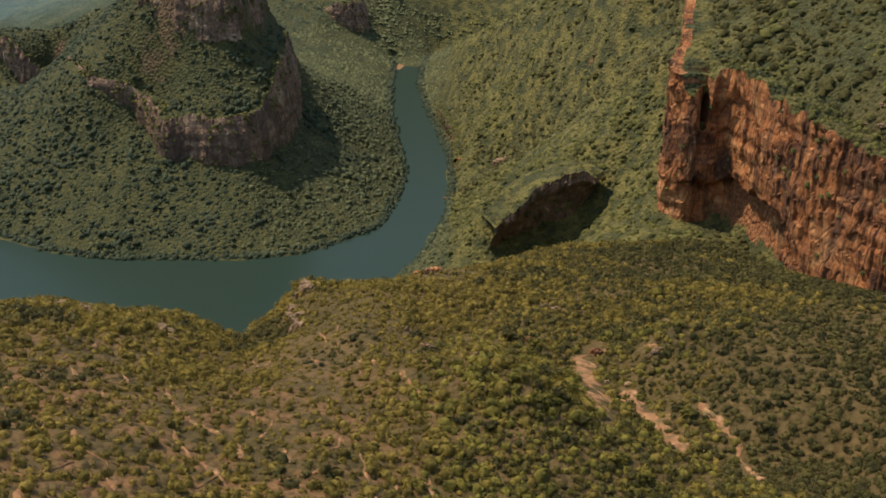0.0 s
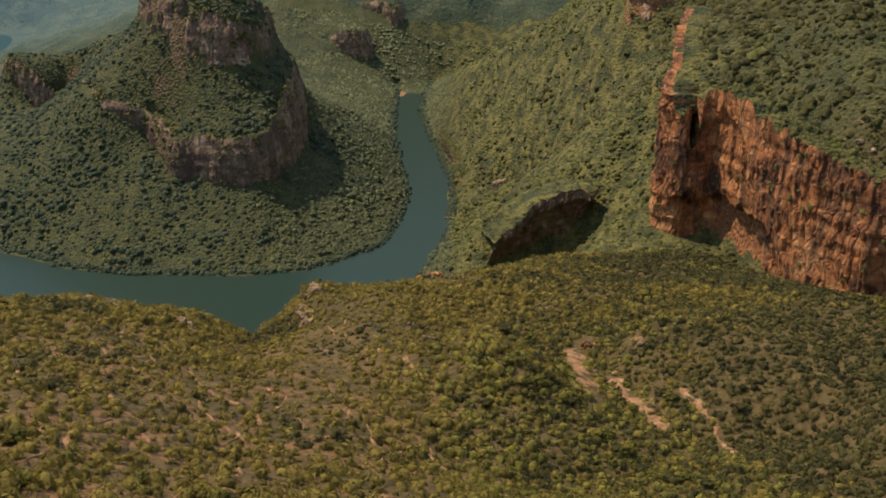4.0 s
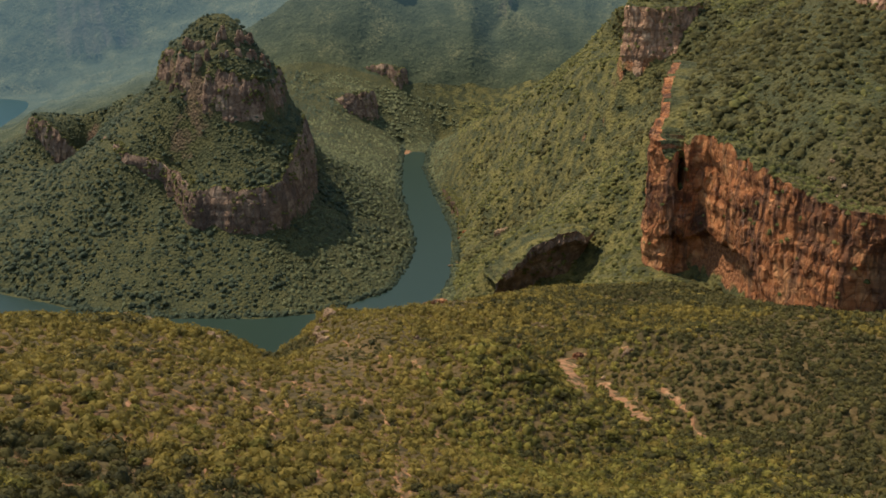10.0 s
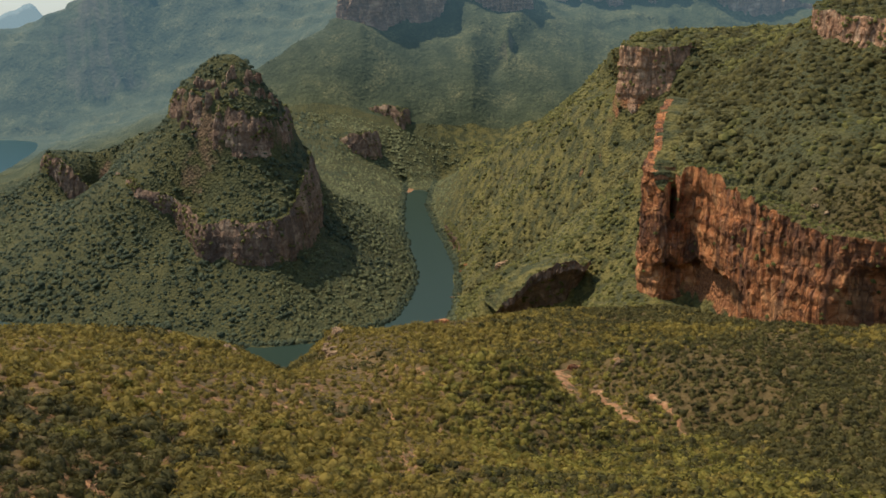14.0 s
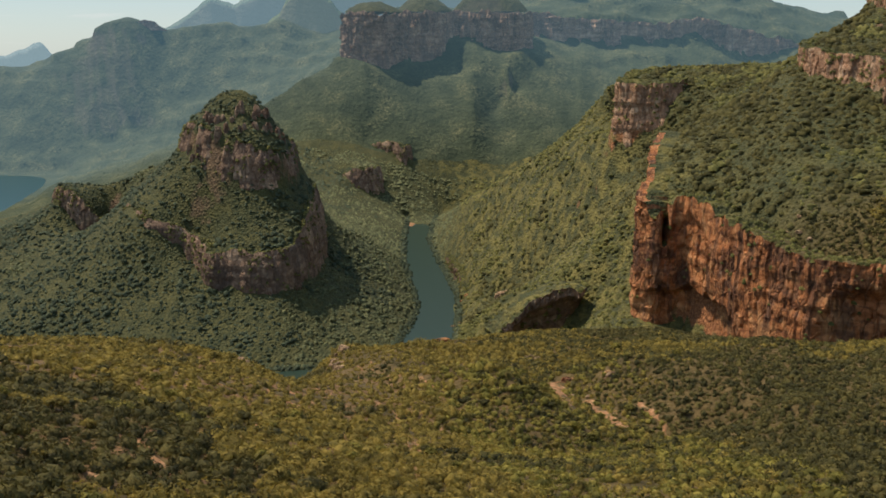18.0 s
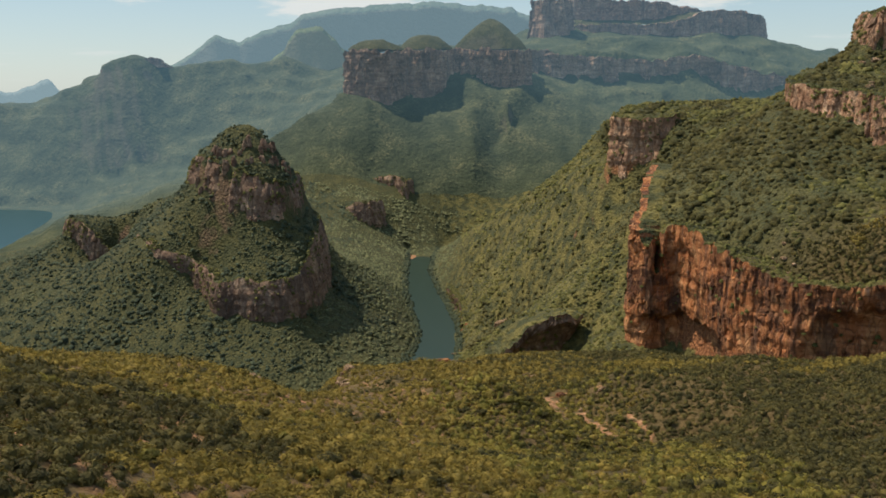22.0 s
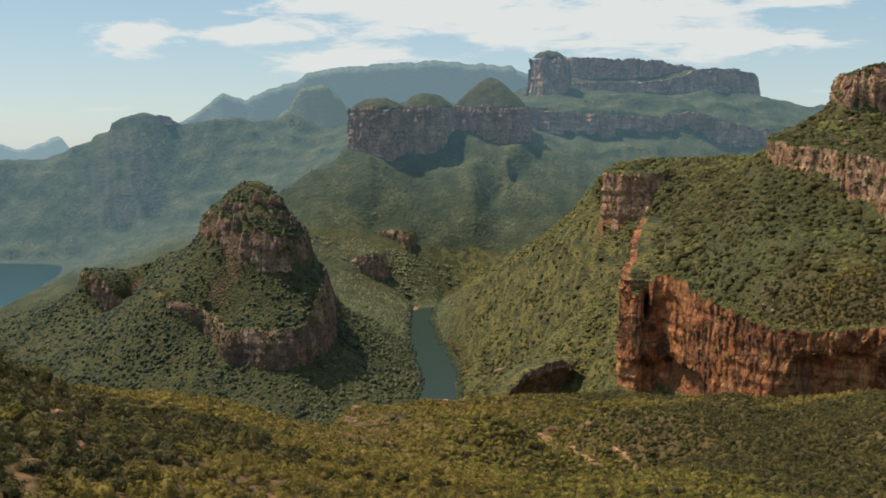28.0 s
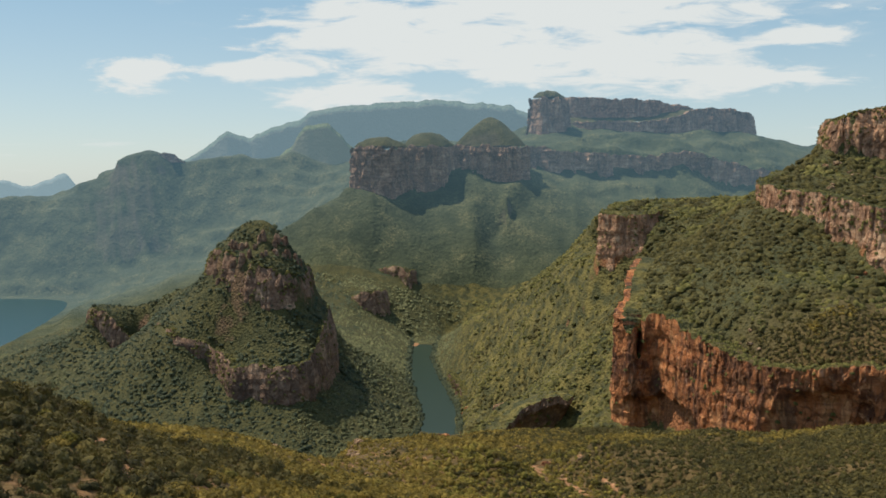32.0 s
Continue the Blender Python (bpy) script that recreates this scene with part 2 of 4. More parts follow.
# rock walls
step_in_land("low dark rocks along the river bank", "brown", [(4, 2260, 2, 10), (16, 2150, 2, 20), (27, 2060, 2, 22), (34, 1970, 2, 14), (33, 1880, 2, 8)], deep=9.0, seed=12)
step_in_land("crown cliffs of the far range", "far", [(-1450, 4372, 520, 531), (-1390, 4378, 546, 558), (-1290, 4380, 562, 575), (-1200, 4384, 568, 583), (-1150, 4396, 548, 558)], step=5.0, rough=1.2, ribs=1.2, deep=18.0, seed=14)
step_in_land("tall red-orange rock wall with dark water streaks", "red", [(300, 1420, 296, 352), (274, 1345, 246, 340), (250, 1262, 184, 314), (238, 1222, 158, 294), (243, 1199, 148, 291), (253, 1184, 142, 289), (276, 1180, 136, 290), (289, 1148, 134, 290), (295, 1110, 132, 289), (306, 1062, 134, 284), (326, 996, 140, 270), (350, 945, 150, 264), (380, 915, 155, 266), (420, 892, 160, 272), (520, 850, 175, 285), (640, 810, 190, 300)], deep=26.0, inside=(5.0, 13.0), arches=((296.0, 60.0, 142.0, 6.0, 0.12), (330.0, 112.0, 56.0, 15.0, 0.12), (222.0, 34.0, 104.0, -5.0, 0.6), (590.0, 70.0, 96.0, 14.0, 0.2)), columns=470.0, flute=34.0, ribs=0.55, rough=0.6, blocks=2.6, ledge=1.8, ragged=6.0, lean=0.02, seed=1)
step_in_land("pale red rock buttress under a flat grassy top", "pink", [(355, 1960, 340, 418), (325, 1800, 336, 424), (290, 1690, 336, 424), (268, 1636, 338, 419), (280, 1610, 322, 413), (306, 1594, 304, 410), (325, 1588, 334, 409), (342, 1586, 366, 409), (356, 1588, 392, 410), (372, 1594, 406, 412)], deep=14.0, ledge=2.2, lean=0.08, blocks=1.6, seed=2)
step_in_land("long pale red rock band on the upper slope", "pink", [(520, 1445, 460, 482), (474, 1390, 440, 470), (498, 1255, 416, 455), (516, 1195, 400, 448), (532, 1100, 364, 434), (564, 1058, 350, 428), (700, 985, 338, 420)], lean=0.06, blocks=1.6, columns=0.0, seed=3)
step_in_land("high weathered rock tower on the skyline", "pink", [(640, 1560, 530, 570), (602, 1490, 520, 566), (600, 1430, 518, 562), (630, 1412, 503, 580), (690, 1400, 498, 590), (800, 1380, 492, 592)], lean=0.12, curl=9.0, blocks=1.8, columns=0.0, seed=4)
step_in_land("dark hollow under an arched rock lip", "brown", [(66, 1302, 34, 88), (82, 1306, 32, 122), (106, 1314, 36, 140), (135, 1316, 42, 149), (165, 1313, 66, 154), (186, 1322, 108, 158)], hollow=40.0, deep=58.0, ribs=0.8, blocks=1.5, seed=5)
step_in_land("lower brown rock wall of the dome", "brown", [(-545, 1745, 196, 206), (-500, 1684, 174, 190), (-462, 1672, 154, 182), (-415, 1660, 124, 160), (-388, 1628, 116, 156), (-374, 1600, 106, 149), (-340, 1590, 90, 148), (-296, 1586, 79, 148), (-254, 1594, 84, 148), (-226, 1640, 84, 166), (-218, 1700, 88, 196), (-216, 1780, 100, 214), (-222, 1870, 140, 220)], deep=14.0, lean=0.10, curl=6.0, ragged=5.0, blocks=1.0, ribs=0.8, ledge=1.6, rough=0.6, seed=6)
step_in_land("upper brown rock wall of the dome", "brown", [(-380, 1925, 276, 318), (-440, 1905, 280, 318), (-470, 1865, 282, 322), (-464, 1812, 288, 334), (-442, 1764, 284, 338), (-400, 1716, 270, 330), (-346, 1690, 250, 318), (-290, 1692, 238, 306), (-264, 1720, 232, 296), (-255, 1780, 236, 292), (-262, 1850, 258, 305), (-310, 1915, 274, 318)], deep=14.0, lean=0.16, curl=7.0, ragged=9.0, blocks=1.2, ribs=0.9, ledge=1.6, rough=0.65, seed=7)
step_in_land("fluted dark rock columns on the shoulder", "brown", [(-775, 2035, 150, 182), (-754, 1968, 162, 206), (-739, 1946, 166, 208), (-705, 1934, 137, 196), (-672, 1928, 101, 176), (-654, 1936, 92, 150), (-640, 1962, 112, 148)], deep=13.0, lean=0.10, curl=5.0, ragged=4.0, columns=0.0, seed=8)
step_in_land("small dark outcrop above the river head", "brown", [(-290, 2900, 114, 122), (-268, 2872, 102, 134), (-232, 2862, 74, 140), (-196, 2872, 56, 142), (-176, 2912, 62, 142)], step=3.0, deep=18.0, lean=0.12, curl=5.0, ragged=6.0, blocks=2.0, seed=9)
step_in_land("small dark outcrop on the long slope", "brown", [(-220, 3090, 178, 188), (-160, 3062, 156, 196), (-115, 3035, 128, 186), (-95, 3085, 140, 188)], step=3.0, deep=18.0, lean=0.12, curl=5.0, ragged=6.0, blocks=2.0, seed=10)
step_in_land("long brown cliff below the high plateau", "far", [(250, 3720, 440, 540), (310, 3700, 490, 588), (450, 3705, 480, 575), (640, 3720, 475, 562), (760, 3730, 480, 556), (900, 3735, 490, 572), (1000, 3740, 470, 550), (1120, 3760, 450, 528), (1300, 3800, 440, 480)], step=5.0, rough=1.8, ribs=2.6, columns=0.0, flute=58.0, ledge=3.5, ragged=6.0, deep=30.0, seed=11)


X0, Y0, X1, Y1 = -2700.0, -1600.0, 2300.0, 5300.0


def relax():
    """A grid of heights, 8 m a cell, that hangs between the lines of the land like a stretched sheet."""
    z = None
    for cell, rounds in ((128, 200), (64, 120), (32, 100), (16, 90), (8, 90)):
        nx, ny = int((X1 - X0) / cell) + 2, int((Y1 - Y0) / cell) + 2
        total, count = np.zeros((ny, nx)), np.zeros((ny, nx))
        for line in LAND:
            for p, q in zip(line[:-1], line[1:]):
                f = np.linspace(0, 1, 2 + int(np.hypot(*(q - p)[:2]) / cell * 2))[:, None]
                c = p + f * (q - p)
                ix = np.clip(((c[:, 0] - X0) / cell + 0.5).astype(int), 0, nx - 1)
                iy = np.clip(((c[:, 1] - Y0) / cell + 0.5).astype(int), 0, ny - 1)
                np.add.at(total, (iy, ix), c[:, 2])
                np.add.at(count, (iy, ix), 1)
        fixed = count > 0
        level = total / np.maximum(count, 1)
        if z is None:
            z = np.full((ny, nx), level[fixed].mean())
        else:
            gy, gx = np.meshgrid(np.arange(ny) / 2, np.arange(nx) / 2, indexing="ij")
            y0, x0 = np.minimum(gy.astype(int), z.shape[0] - 2), np.minimum(gx.astype(int), z.shape[1] - 2)
            v, u = gy - y0, gx - x0
            z = (1 - v) * ((1 - u) * z[y0, x0] + u * z[y0, x0 + 1]) + v * ((1 - u) * z[y0 + 1, x0] + u * z[y0 + 1, x0 + 1])
        z[fixed] = level[fixed]
        for _ in range(rounds):
            e = np.pad(z, 1, mode="edge")
            z = 0.25 * (e[:-2, 1:-1] + e[2:, 1:-1] + e[1:-1, :-2] + e[1:-1, 2:])
            z[fixed] = level[fixed]
    e = np.pad(z, 1, mode="edge")
    return 0.5 * z + 0.125 * (e[:-2, 1:-1] + e[2:, 1:-1] + e[1:-1, :-2] + e[1:-1, 2:])


SHEET = relax()


def lay(x, y, rough=True):
    """Height of the ground at arrays of places."""
    x, y = np.asarray(x, float).ravel(), np.asarray(y, float).ravel()
    gx = np.clip((x - X0 + 2.5 * value_noise(x / 30, y / 30, 0, 3)) / 8, 0, SHEET.shape[1] - 2.001)
    gy = np.clip((y - Y0 + 2.5 * value_noise(x / 30, y / 30, 0, 4)) / 8, 0, SHEET.shape[0] - 2.001)
    ix, iy = gx.astype(int), gy.astype(int)
    u, v = gx - ix, gy - iy
    u, v = u * u * (3 - 2 * u), v * v * (3 - 2 * v)
    h = (1 - v) * ((1 - u) * SHEET[iy, ix] + u * SHEET[iy, ix + 1]) + v * ((1 - u) * SHEET[iy + 1, ix] + u * SHEET[iy + 1, ix + 1])
    if rough:
        far = np.clip((y - 1300) / 2400, 0, 1)
        dry = np.clip((h - 3) / 14, 0, 1)
        size = 80 + 110 * far
        gully = 1 - np.abs(value_noise(x / size, y / size, 0, 21)) * 2
        far = far + 0.9 * np.clip((y - 3000) / 900, 0, 1)
        # ledges of harder rock run along the distant slopes
        shelf = (h + 16 * value_noise(x / 160, y / 160, 0, 23)) / 58
        shelf = shelf - np.floor(shelf)
        h = h + np.clip((y - 3250) / 500, 0, 1) * dry * 26 * (np.clip(shelf / 0.12, 0, 1) - shelf) * np.clip(0.6 + value_noise(x / 210, y / 210, 0, 24), 0.15, 1)
        h = h + dry * ((2.5 + 8 * far) * fractal(x / size, y / size, 0, 11, 4) + (2.0 + 8 * far) * gully + 0.8 * value_noise(x / 9, y / 9, 0, 17))
    return h


# ---- materials ----
def material(name, rough=0.9):
    m = bpy.data.materials.new(name)
    m.use_nodes = True
    n = m.node_tree.nodes
    n["Principled BSDF"].inputs["Roughness"].default_value = rough
    n["Principled BSDF"].inputs["Specular IOR Level"].default_value = 0.2
    return m, n, m.node_tree.links, n["Principled BSDF"]


def spotted(n, l, where, scale, detail=4.0, rough=0.55, dist=0.0):
    t = n.new("ShaderNodeTexNoise")
    t.inputs["Scale"].default_value, t.inputs["Detail"].default_value = scale, detail
    t.inputs["Roughness"].default_value, t.inputs["Distortion"].default_value = rough, dist
    l.new(where, t.inputs["Vector"])
    return t.outputs["Fac"]


def ramp(n, l, fac, stops, ease="LINEAR"):
    r = n.new("ShaderNodeValToRGB")
    r.color_ramp.interpolation = ease
    e = r.color_ramp.elements
    while len(e) < len(stops):
        e.new(0.5)
    for k, (p, c) in enumerate(stops):
        e[k].position = p
        e[k].color = (*c, 1) if isinstance(c, tuple) else (c, c, c, 1)
    l.new(fac, r.inputs["Fac"])
    return r.outputs["Color"]


def blend(n, l, fac, a, b, kind="MIX"):
    m = n.new("ShaderNodeMix")
    m.data_type, m.blend_type = "RGBA", kind
    for sock, v in ((0, fac), (6, a), (7, b)):
        if hasattr(v, "links"):
            l.new(v, m.inputs[sock])
        else:
            m.inputs[sock].default_value = v if isinstance(v, float) else (*v, 1)
    return m.outputs[2]


def bump(n, l, height, strength, distance, normal=None):
    b = n.new("ShaderNodeBump")
    b.inputs["Strength"].default_value, b.inputs["Distance"].default_value = strength, distance
    l.new(height, b.inputs["Height"])
    if normal:
        l.new(normal, b.inputs["Normal"])
    return b.outputs["Normal"]


def position(n):
    return n.new("ShaderNodeNewGeometry").outputs["Position"]


def scrub_ground():
    """Leaf litter, low shrubs and dry grass between the bushes, with reddish soil in patches."""
    m, n, l, p = material("scrub_ground")
    at = position(n)
    big = spotted(n, l, at, 0.007, 5)
    mid = spotted(n, l, at, 0.045, 5)
    fine = spotted(n, l, at, 0.45, 5, 0.65)
    low = ramp(n, l, mid, [(0.32, (0.066, 0.043, 0.015)), (0.5, (0.110, 0.067, 0.024)), (0.7, (0.156, 0.096, 0.036))])
    dry = ramp(n, l, fine, [(0.35, (0.110, 0.062, 0.026)), (0.65, (0.190, 0.108, 0.047))])
    col = blend(n, l, ramp(n, l, big, [(0.46, 0.0), (0.64, 0.65)]), low, dry)
    # the open hill on this side of the river has more bare soil than the rest
    split = n.new("ShaderNodeSeparateXYZ")
    l.new(at, split.inputs[0])
    along, across = n.new("ShaderNodeMapRange"), n.new("ShaderNodeMapRange")
    for node, axis, a, b in ((along, "Y", 760, 600), (across, "X", 50, -60)):
        node.inputs["From Min"].default_value, node.inputs["From Max"].default_value = a, b
        l.new(split.outputs[axis], node.inputs["Value"])
    bare = n.new("ShaderNodeMath")
    bare.operation = "MULTIPLY"
    l.new(along.outputs["Result"], bare.inputs[0])
    l.new(across.outputs["Result"], bare.inputs[1])
    spots = n.new("ShaderNodeMath")
    spots.operation = "MULTIPLY"
    l.new(bare.outputs[0], spots.inputs[0])
    l.new(ramp(n, l, mid, [(0.46, 0.0), (0.58, 0.85)]), spots.inputs[1])
    # crown-sized cells, coloured lighter in the middle and darker towards their edges
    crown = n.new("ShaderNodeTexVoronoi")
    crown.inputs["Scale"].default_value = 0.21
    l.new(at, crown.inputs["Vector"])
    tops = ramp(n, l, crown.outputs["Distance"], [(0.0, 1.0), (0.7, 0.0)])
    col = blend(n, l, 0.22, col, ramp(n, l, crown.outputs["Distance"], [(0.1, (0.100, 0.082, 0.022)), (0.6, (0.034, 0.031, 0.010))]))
    col = blend(n, l, ramp(n, l, fine, [(0.4, 0.0), (0.7, 0.35)]), col, (0.035, 0.034, 0.013))
    col = blend(n, l, spots.outputs[0], col, ramp(n, l, fine, [(0.35, (0.115, 0.057, 0.025)), (0.65, (0.215, 0.106, 0.046))]))
    # across the river the floor under the bush is greener and darker
    green = n.new("ShaderNodeMapRange")
    green.inputs["From Min"].default_value, green.inputs["From Max"].default_value = 930, 1070
    green.inputs["To Max"].default_value = 0.9
    l.new(split.outputs["Y"], green.inputs["Value"])
    thick = ramp(n, l, fine, [(0.35, (0.020, 0.026, 0.011)), (0.65, (0.062, 0.064, 0.024))])
    grass = ramp(n, l, fine, [(0.35, (0.086, 0.076, 0.022)), (0.65, (0.180, 0.145, 0.042))])
    clear = n.new("ShaderNodeMapRange")
    clear.inputs["From Min"].default_value, clear.inputs["From Max"].default_value = -60, 60
    clear.inputs["To Min"].default_value = 0.25
    l.new(split.outputs["X"], clear.inputs["Value"])
    meadow = n.new("ShaderNodeMath")
    meadow.operation = "MULTIPLY"
    l.new(clear.outputs["Result"], meadow.inputs[0])
    l.new(ramp(n, l, mid, [(0.42, 0.0), (0.60, 1.0)]), meadow.inputs[1])
    bushy = n.new("ShaderNodeMapRange")
    bushy.inputs["From Min"].default_value, bushy.inputs["From Max"].default_value = 270, 350
    bushy.inputs["To Min"].default_value, bushy.inputs["To Max"].default_value = 1.0, 0.25
    l.new(split.outputs["X"], bushy.inputs["Value"])
    patchy = n.new("ShaderNodeMath")
    patchy.operation = "MULTIPLY"
    l.new(meadow.outputs[0], patchy.inputs[0])
    l.new(bushy.outputs["Result"], patchy.inputs[1])
    floor = blend(n, l, patchy.outputs[0], thick, grass)
    col = blend(n, l, green.outputs["Result"], col, floor)
    # sheer ground is bare rock, redder on the eastern side
    tilt = n.new("ShaderNodeSeparateXYZ")
    l.new(n.new("ShaderNodeNewGeometry").outputs["Normal"], tilt.inputs[0])
    sheer = n.new("ShaderNodeMath")
    sheer.operation, sheer.inputs[1].default_value = "MULTIPLY_ADD", 0.35
    l.new(mid, sheer.inputs[0])
    l.new(tilt.outputs["Z"], sheer.inputs[2])
    east = n.new("ShaderNodeMapRange")
    east.inputs["From Min"].default_value, east.inputs["From Max"].default_value = 20, 160
    l.new(split.outputs["X"], east.inputs["Value"])
    stone = blend(n, l, east.outputs["Result"], ramp(n, l, fine, [(0.35, (0.07, 0.042, 0.026)), (0.65, (0.22, 0.135, 0.075))]), ramp(n, l, fine, [(0.35, (0.12, 0.045, 0.022)), (0.65, (0.36, 0.150, 0.062))]))
    col = blend(n, l, ramp(n, l, sheer.outputs[0], [(0.46, 1.0), (0.54, 0.0)]), col, stone)
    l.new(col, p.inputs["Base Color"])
    l.new(bump(n, l, fine, 0.7, 1.0, bump(n, l, tops, 0.8, 2.5)), p.inputs["Normal"])
    return m


def rock(name, tones, stain, streak=1.0):
    """Weathered quartzite: tone patches, bedding, fractures, upright dark water streaks and a few pale ones."""
    m, n, l, p = material(name, 0.85)
    at = position(n)
    up, flat, cracked = (n.new("ShaderNodeMapping") for _ in range(3))
    for node, size in ((up, (1, 1, 0.2)), (flat, (0.15, 0.15, 1)), (cracked, (1, 1, 0.42))):
        node.inputs["Scale"].default_value = size
        l.new(at, node.inputs["Vector"])
    streaks = spotted(n, l, up.outputs["Vector"], 0.055, 6, 0.6, 0.5)
    pale = spotted(n, l, up.outputs["Vector"], 0.14, 5, 0.6, 0.6)
    layers = spotted(n, l, flat.outputs["Vector"], 0.16, 5, 0.65)
    patch = spotted(n, l, at, 0.024, 6, 0.62, 0.5)
    blotch = spotted(n, l, at, 0.13, 6, 0.65)
    gaps = n.new("ShaderNodeTexVoronoi")
    gaps.feature = "DISTANCE_TO_EDGE"
    gaps.inputs["Scale"].default_value = 0.11
    l.new(cracked.outputs["Vector"], gaps.inputs["Vector"])
    col = ramp(n, l, patch, [(0.38, tones[0]), (0.46, tones[1]), (0.54, tones[1]), (0.62, tones[2])])
    col = blend(n, l, ramp(n, l, layers, [(0.46, 0.0), (0.60, 0.6)]), col, tones[0])
    col = blend(n, l, ramp(n, l, blotch, [(0.52, 0.0), (0.66, 0.7)]), col, tones[2])
    col = blend(n, l, ramp(n, l, pale, [(0.60, 0.0), (0.72, 0.5)]), col, tuple(0.5 * c + 0.15 for c in tones[2]))
    col = blend(n, l, ramp(n, l, streaks, [(0.50, 0.0), (0.60, 0.85 * streak)]), col, stain)
    crack = ramp(n, l, gaps.outputs["Distance"], [(0.0, 0.45), (0.05, 0.0)])
    col = blend(n, l, crack, col, stain)
    l.new(col, p.inputs["Base Color"])
    grain = spotted(n, l, up.outputs["Vector"], 0.4, 7, 0.7)
    edge = ramp(n, l, gaps.outputs["Distance"], [(0.0, 0.0), (0.12, 1.0)])
    l.new(bump(n, l, edge, 0.8, 1.5, bump(n, l, grain, 1.0, 2.4, bump(n, l, layers, 0.7, 2.4, bump(n, l, blotch, 0.7, 3.0)))), p.inputs["Normal"])
    return m


def leaf(name, dark, mid, light, through_leaf=0.38):
    m, n, l, p = material(name, 0.75)
    g = n.new("ShaderNodeNewGeometry")
    fac = spotted(n, l, g.outputs["Position"], 0.5, 3)
    a = ramp(n, l, g.outputs["Random Per Island"], [(0.0, dark), (0.4, mid), (0.7, tuple(1.2 * c for c in mid)), (1.0, light)])
    col = blend(n, l, ramp(n, l, fac, [(0.35, 0.0), (0.7, 0.6)]), a, light)
    area = spotted(n, l, g.outputs["Position"], 0.008, 4)
    col = blend(n, l, ramp(n, l, area, [(0.4, 0.0), (0.65, 0.5)]), col, mid)
    each = spotted(n, l, g.outputs["Position"], 0.11, 2)
    col = blend(n, l, ramp(n, l, each, [(0.38, 0.75), (0.55, 0.0)]), col, dark)
    col = blend(n, l, ramp(n, l, each, [(0.56, 0.0), (0.72, 0.6)]), col, light)
    l.new(col, p.inputs["Base Color"])
    l.new(bump(n, l, spotted(n, l, g.outputs["Position"], 1.6, 3), 1.0, 0.8), p.inputs["Normal"])
    thin, both = n.new("ShaderNodeBsdfTranslucent"), n.new("ShaderNodeMixShader")
    both.inputs[0].default_value = through_leaf
    l.new(col, thin.inputs["Color"])
    l.new(p.outputs["BSDF"], both.inputs[1])
    l.new(thin.outputs["BSDF"], both.inputs[2])
    l.new(both.outputs[0], n["Material Output"].inputs["Surface"])
    return m


def water_surface():
    m, n, l, p = material("river_water", 0.33)
    # green in the gorge, bluer in the open lake: reflected sky put into base colour
    split, open_lake = n.new("ShaderNodeSeparateXYZ"), n.new("ShaderNodeMapRange")
    l.new(position(n), split.inputs[0])
    open_lake.inputs["From Min"].default_value, open_lake.inputs["From Max"].default_value = -600, -1300
    l.new(split.outputs["X"], open_lake.inputs["Value"])
    l.new(blend(n, l, open_lake.outputs["Result"], (0.020, 0.034, 0.025), (0.020, 0.054, 0.064)), p.inputs["Base Color"])
    p.inputs["Specular IOR Level"].default_value = 0.13
    at = position(n)
    l.new(bump(n, l, spotted(n, l, at, 0.25, 4), 0.25, 0.3), p.inputs["Normal"])
    return m


sky_nodes()
SCRUB = scrub_ground()
RED = rock("red_quartzite", ((0.125, 0.046, 0.021), (0.42, 0.152, 0.055), (0.61, 0.285, 0.118)), (0.075, 0.040, 0.027), 0.8)
PINK = rock("pale_red_quartzite", ((0.24, 0.120, 0.068), (0.46, 0.245, 0.140), (0.62, 0.40, 0.25)), (0.105, 0.066, 0.046), 0.7)
PALE = rock("pale_sandstone", ((0.16, 0.096, 0.054), (0.30, 0.182, 0.100), (0.44, 0.285, 0.168)), (0.12, 0.08, 0.06), 0.5)
BROWN = rock("brown_quartzite", ((0.130, 0.074, 0.050), (0.225, 0.132, 0.086), (0.40, 0.262, 0.170)), (0.070, 0.049, 0.038), 0.6)
DARK_LEAF = leaf("dense_scrub_leaves", (0.030, 0.028, 0.009), (0.084, 0.070, 0.019), (0.174, 0.132, 0.036), 0.28)
# bluish tones of these two put the haze over the peninsula into leaf colour
HAZY_MID_LEAF = leaf("hazy_slope_leaves", (0.029, 0.041, 0.025), (0.064, 0.080, 0.046), (0.125, 0.138, 0.074))
HAZY_SHORE_LEAF = leaf("hazy_peninsula_leaves", (0.054, 0.063, 0.031), (0.126, 0.133, 0.062), (0.225, 0.212, 0.095))
OLIVE_LEAF = leaf("dark_olive_bush_leaves", (0.032, 0.031, 0.010), (0.086, 0.076, 0.022), (0.170, 0.136, 0.040))
SLOPE_LEAF = leaf("olive_bush_leaves", (0.054, 0.056, 0.017), (0.140, 0.132, 0.037), (0.255, 0.218, 0.064))
LEAF = leaf("scrub_leaves", (0.090, 0.069, 0.016), (0.226, 0.165, 0.033), (0.365, 0.255, 0.058))
DRY_LEAF = leaf("dry_shrub_leaves", (0.070, 0.050, 0.020), (0.145, 0.100, 0.040), (0.235, 0.165, 0.070))
GREEN_LEAF = leaf("gully_tree_leaves", (0.074, 0.069, 0.015), (0.218, 0.182, 0.034), (0.380, 0.290, 0.062))
WATER = water_surface()


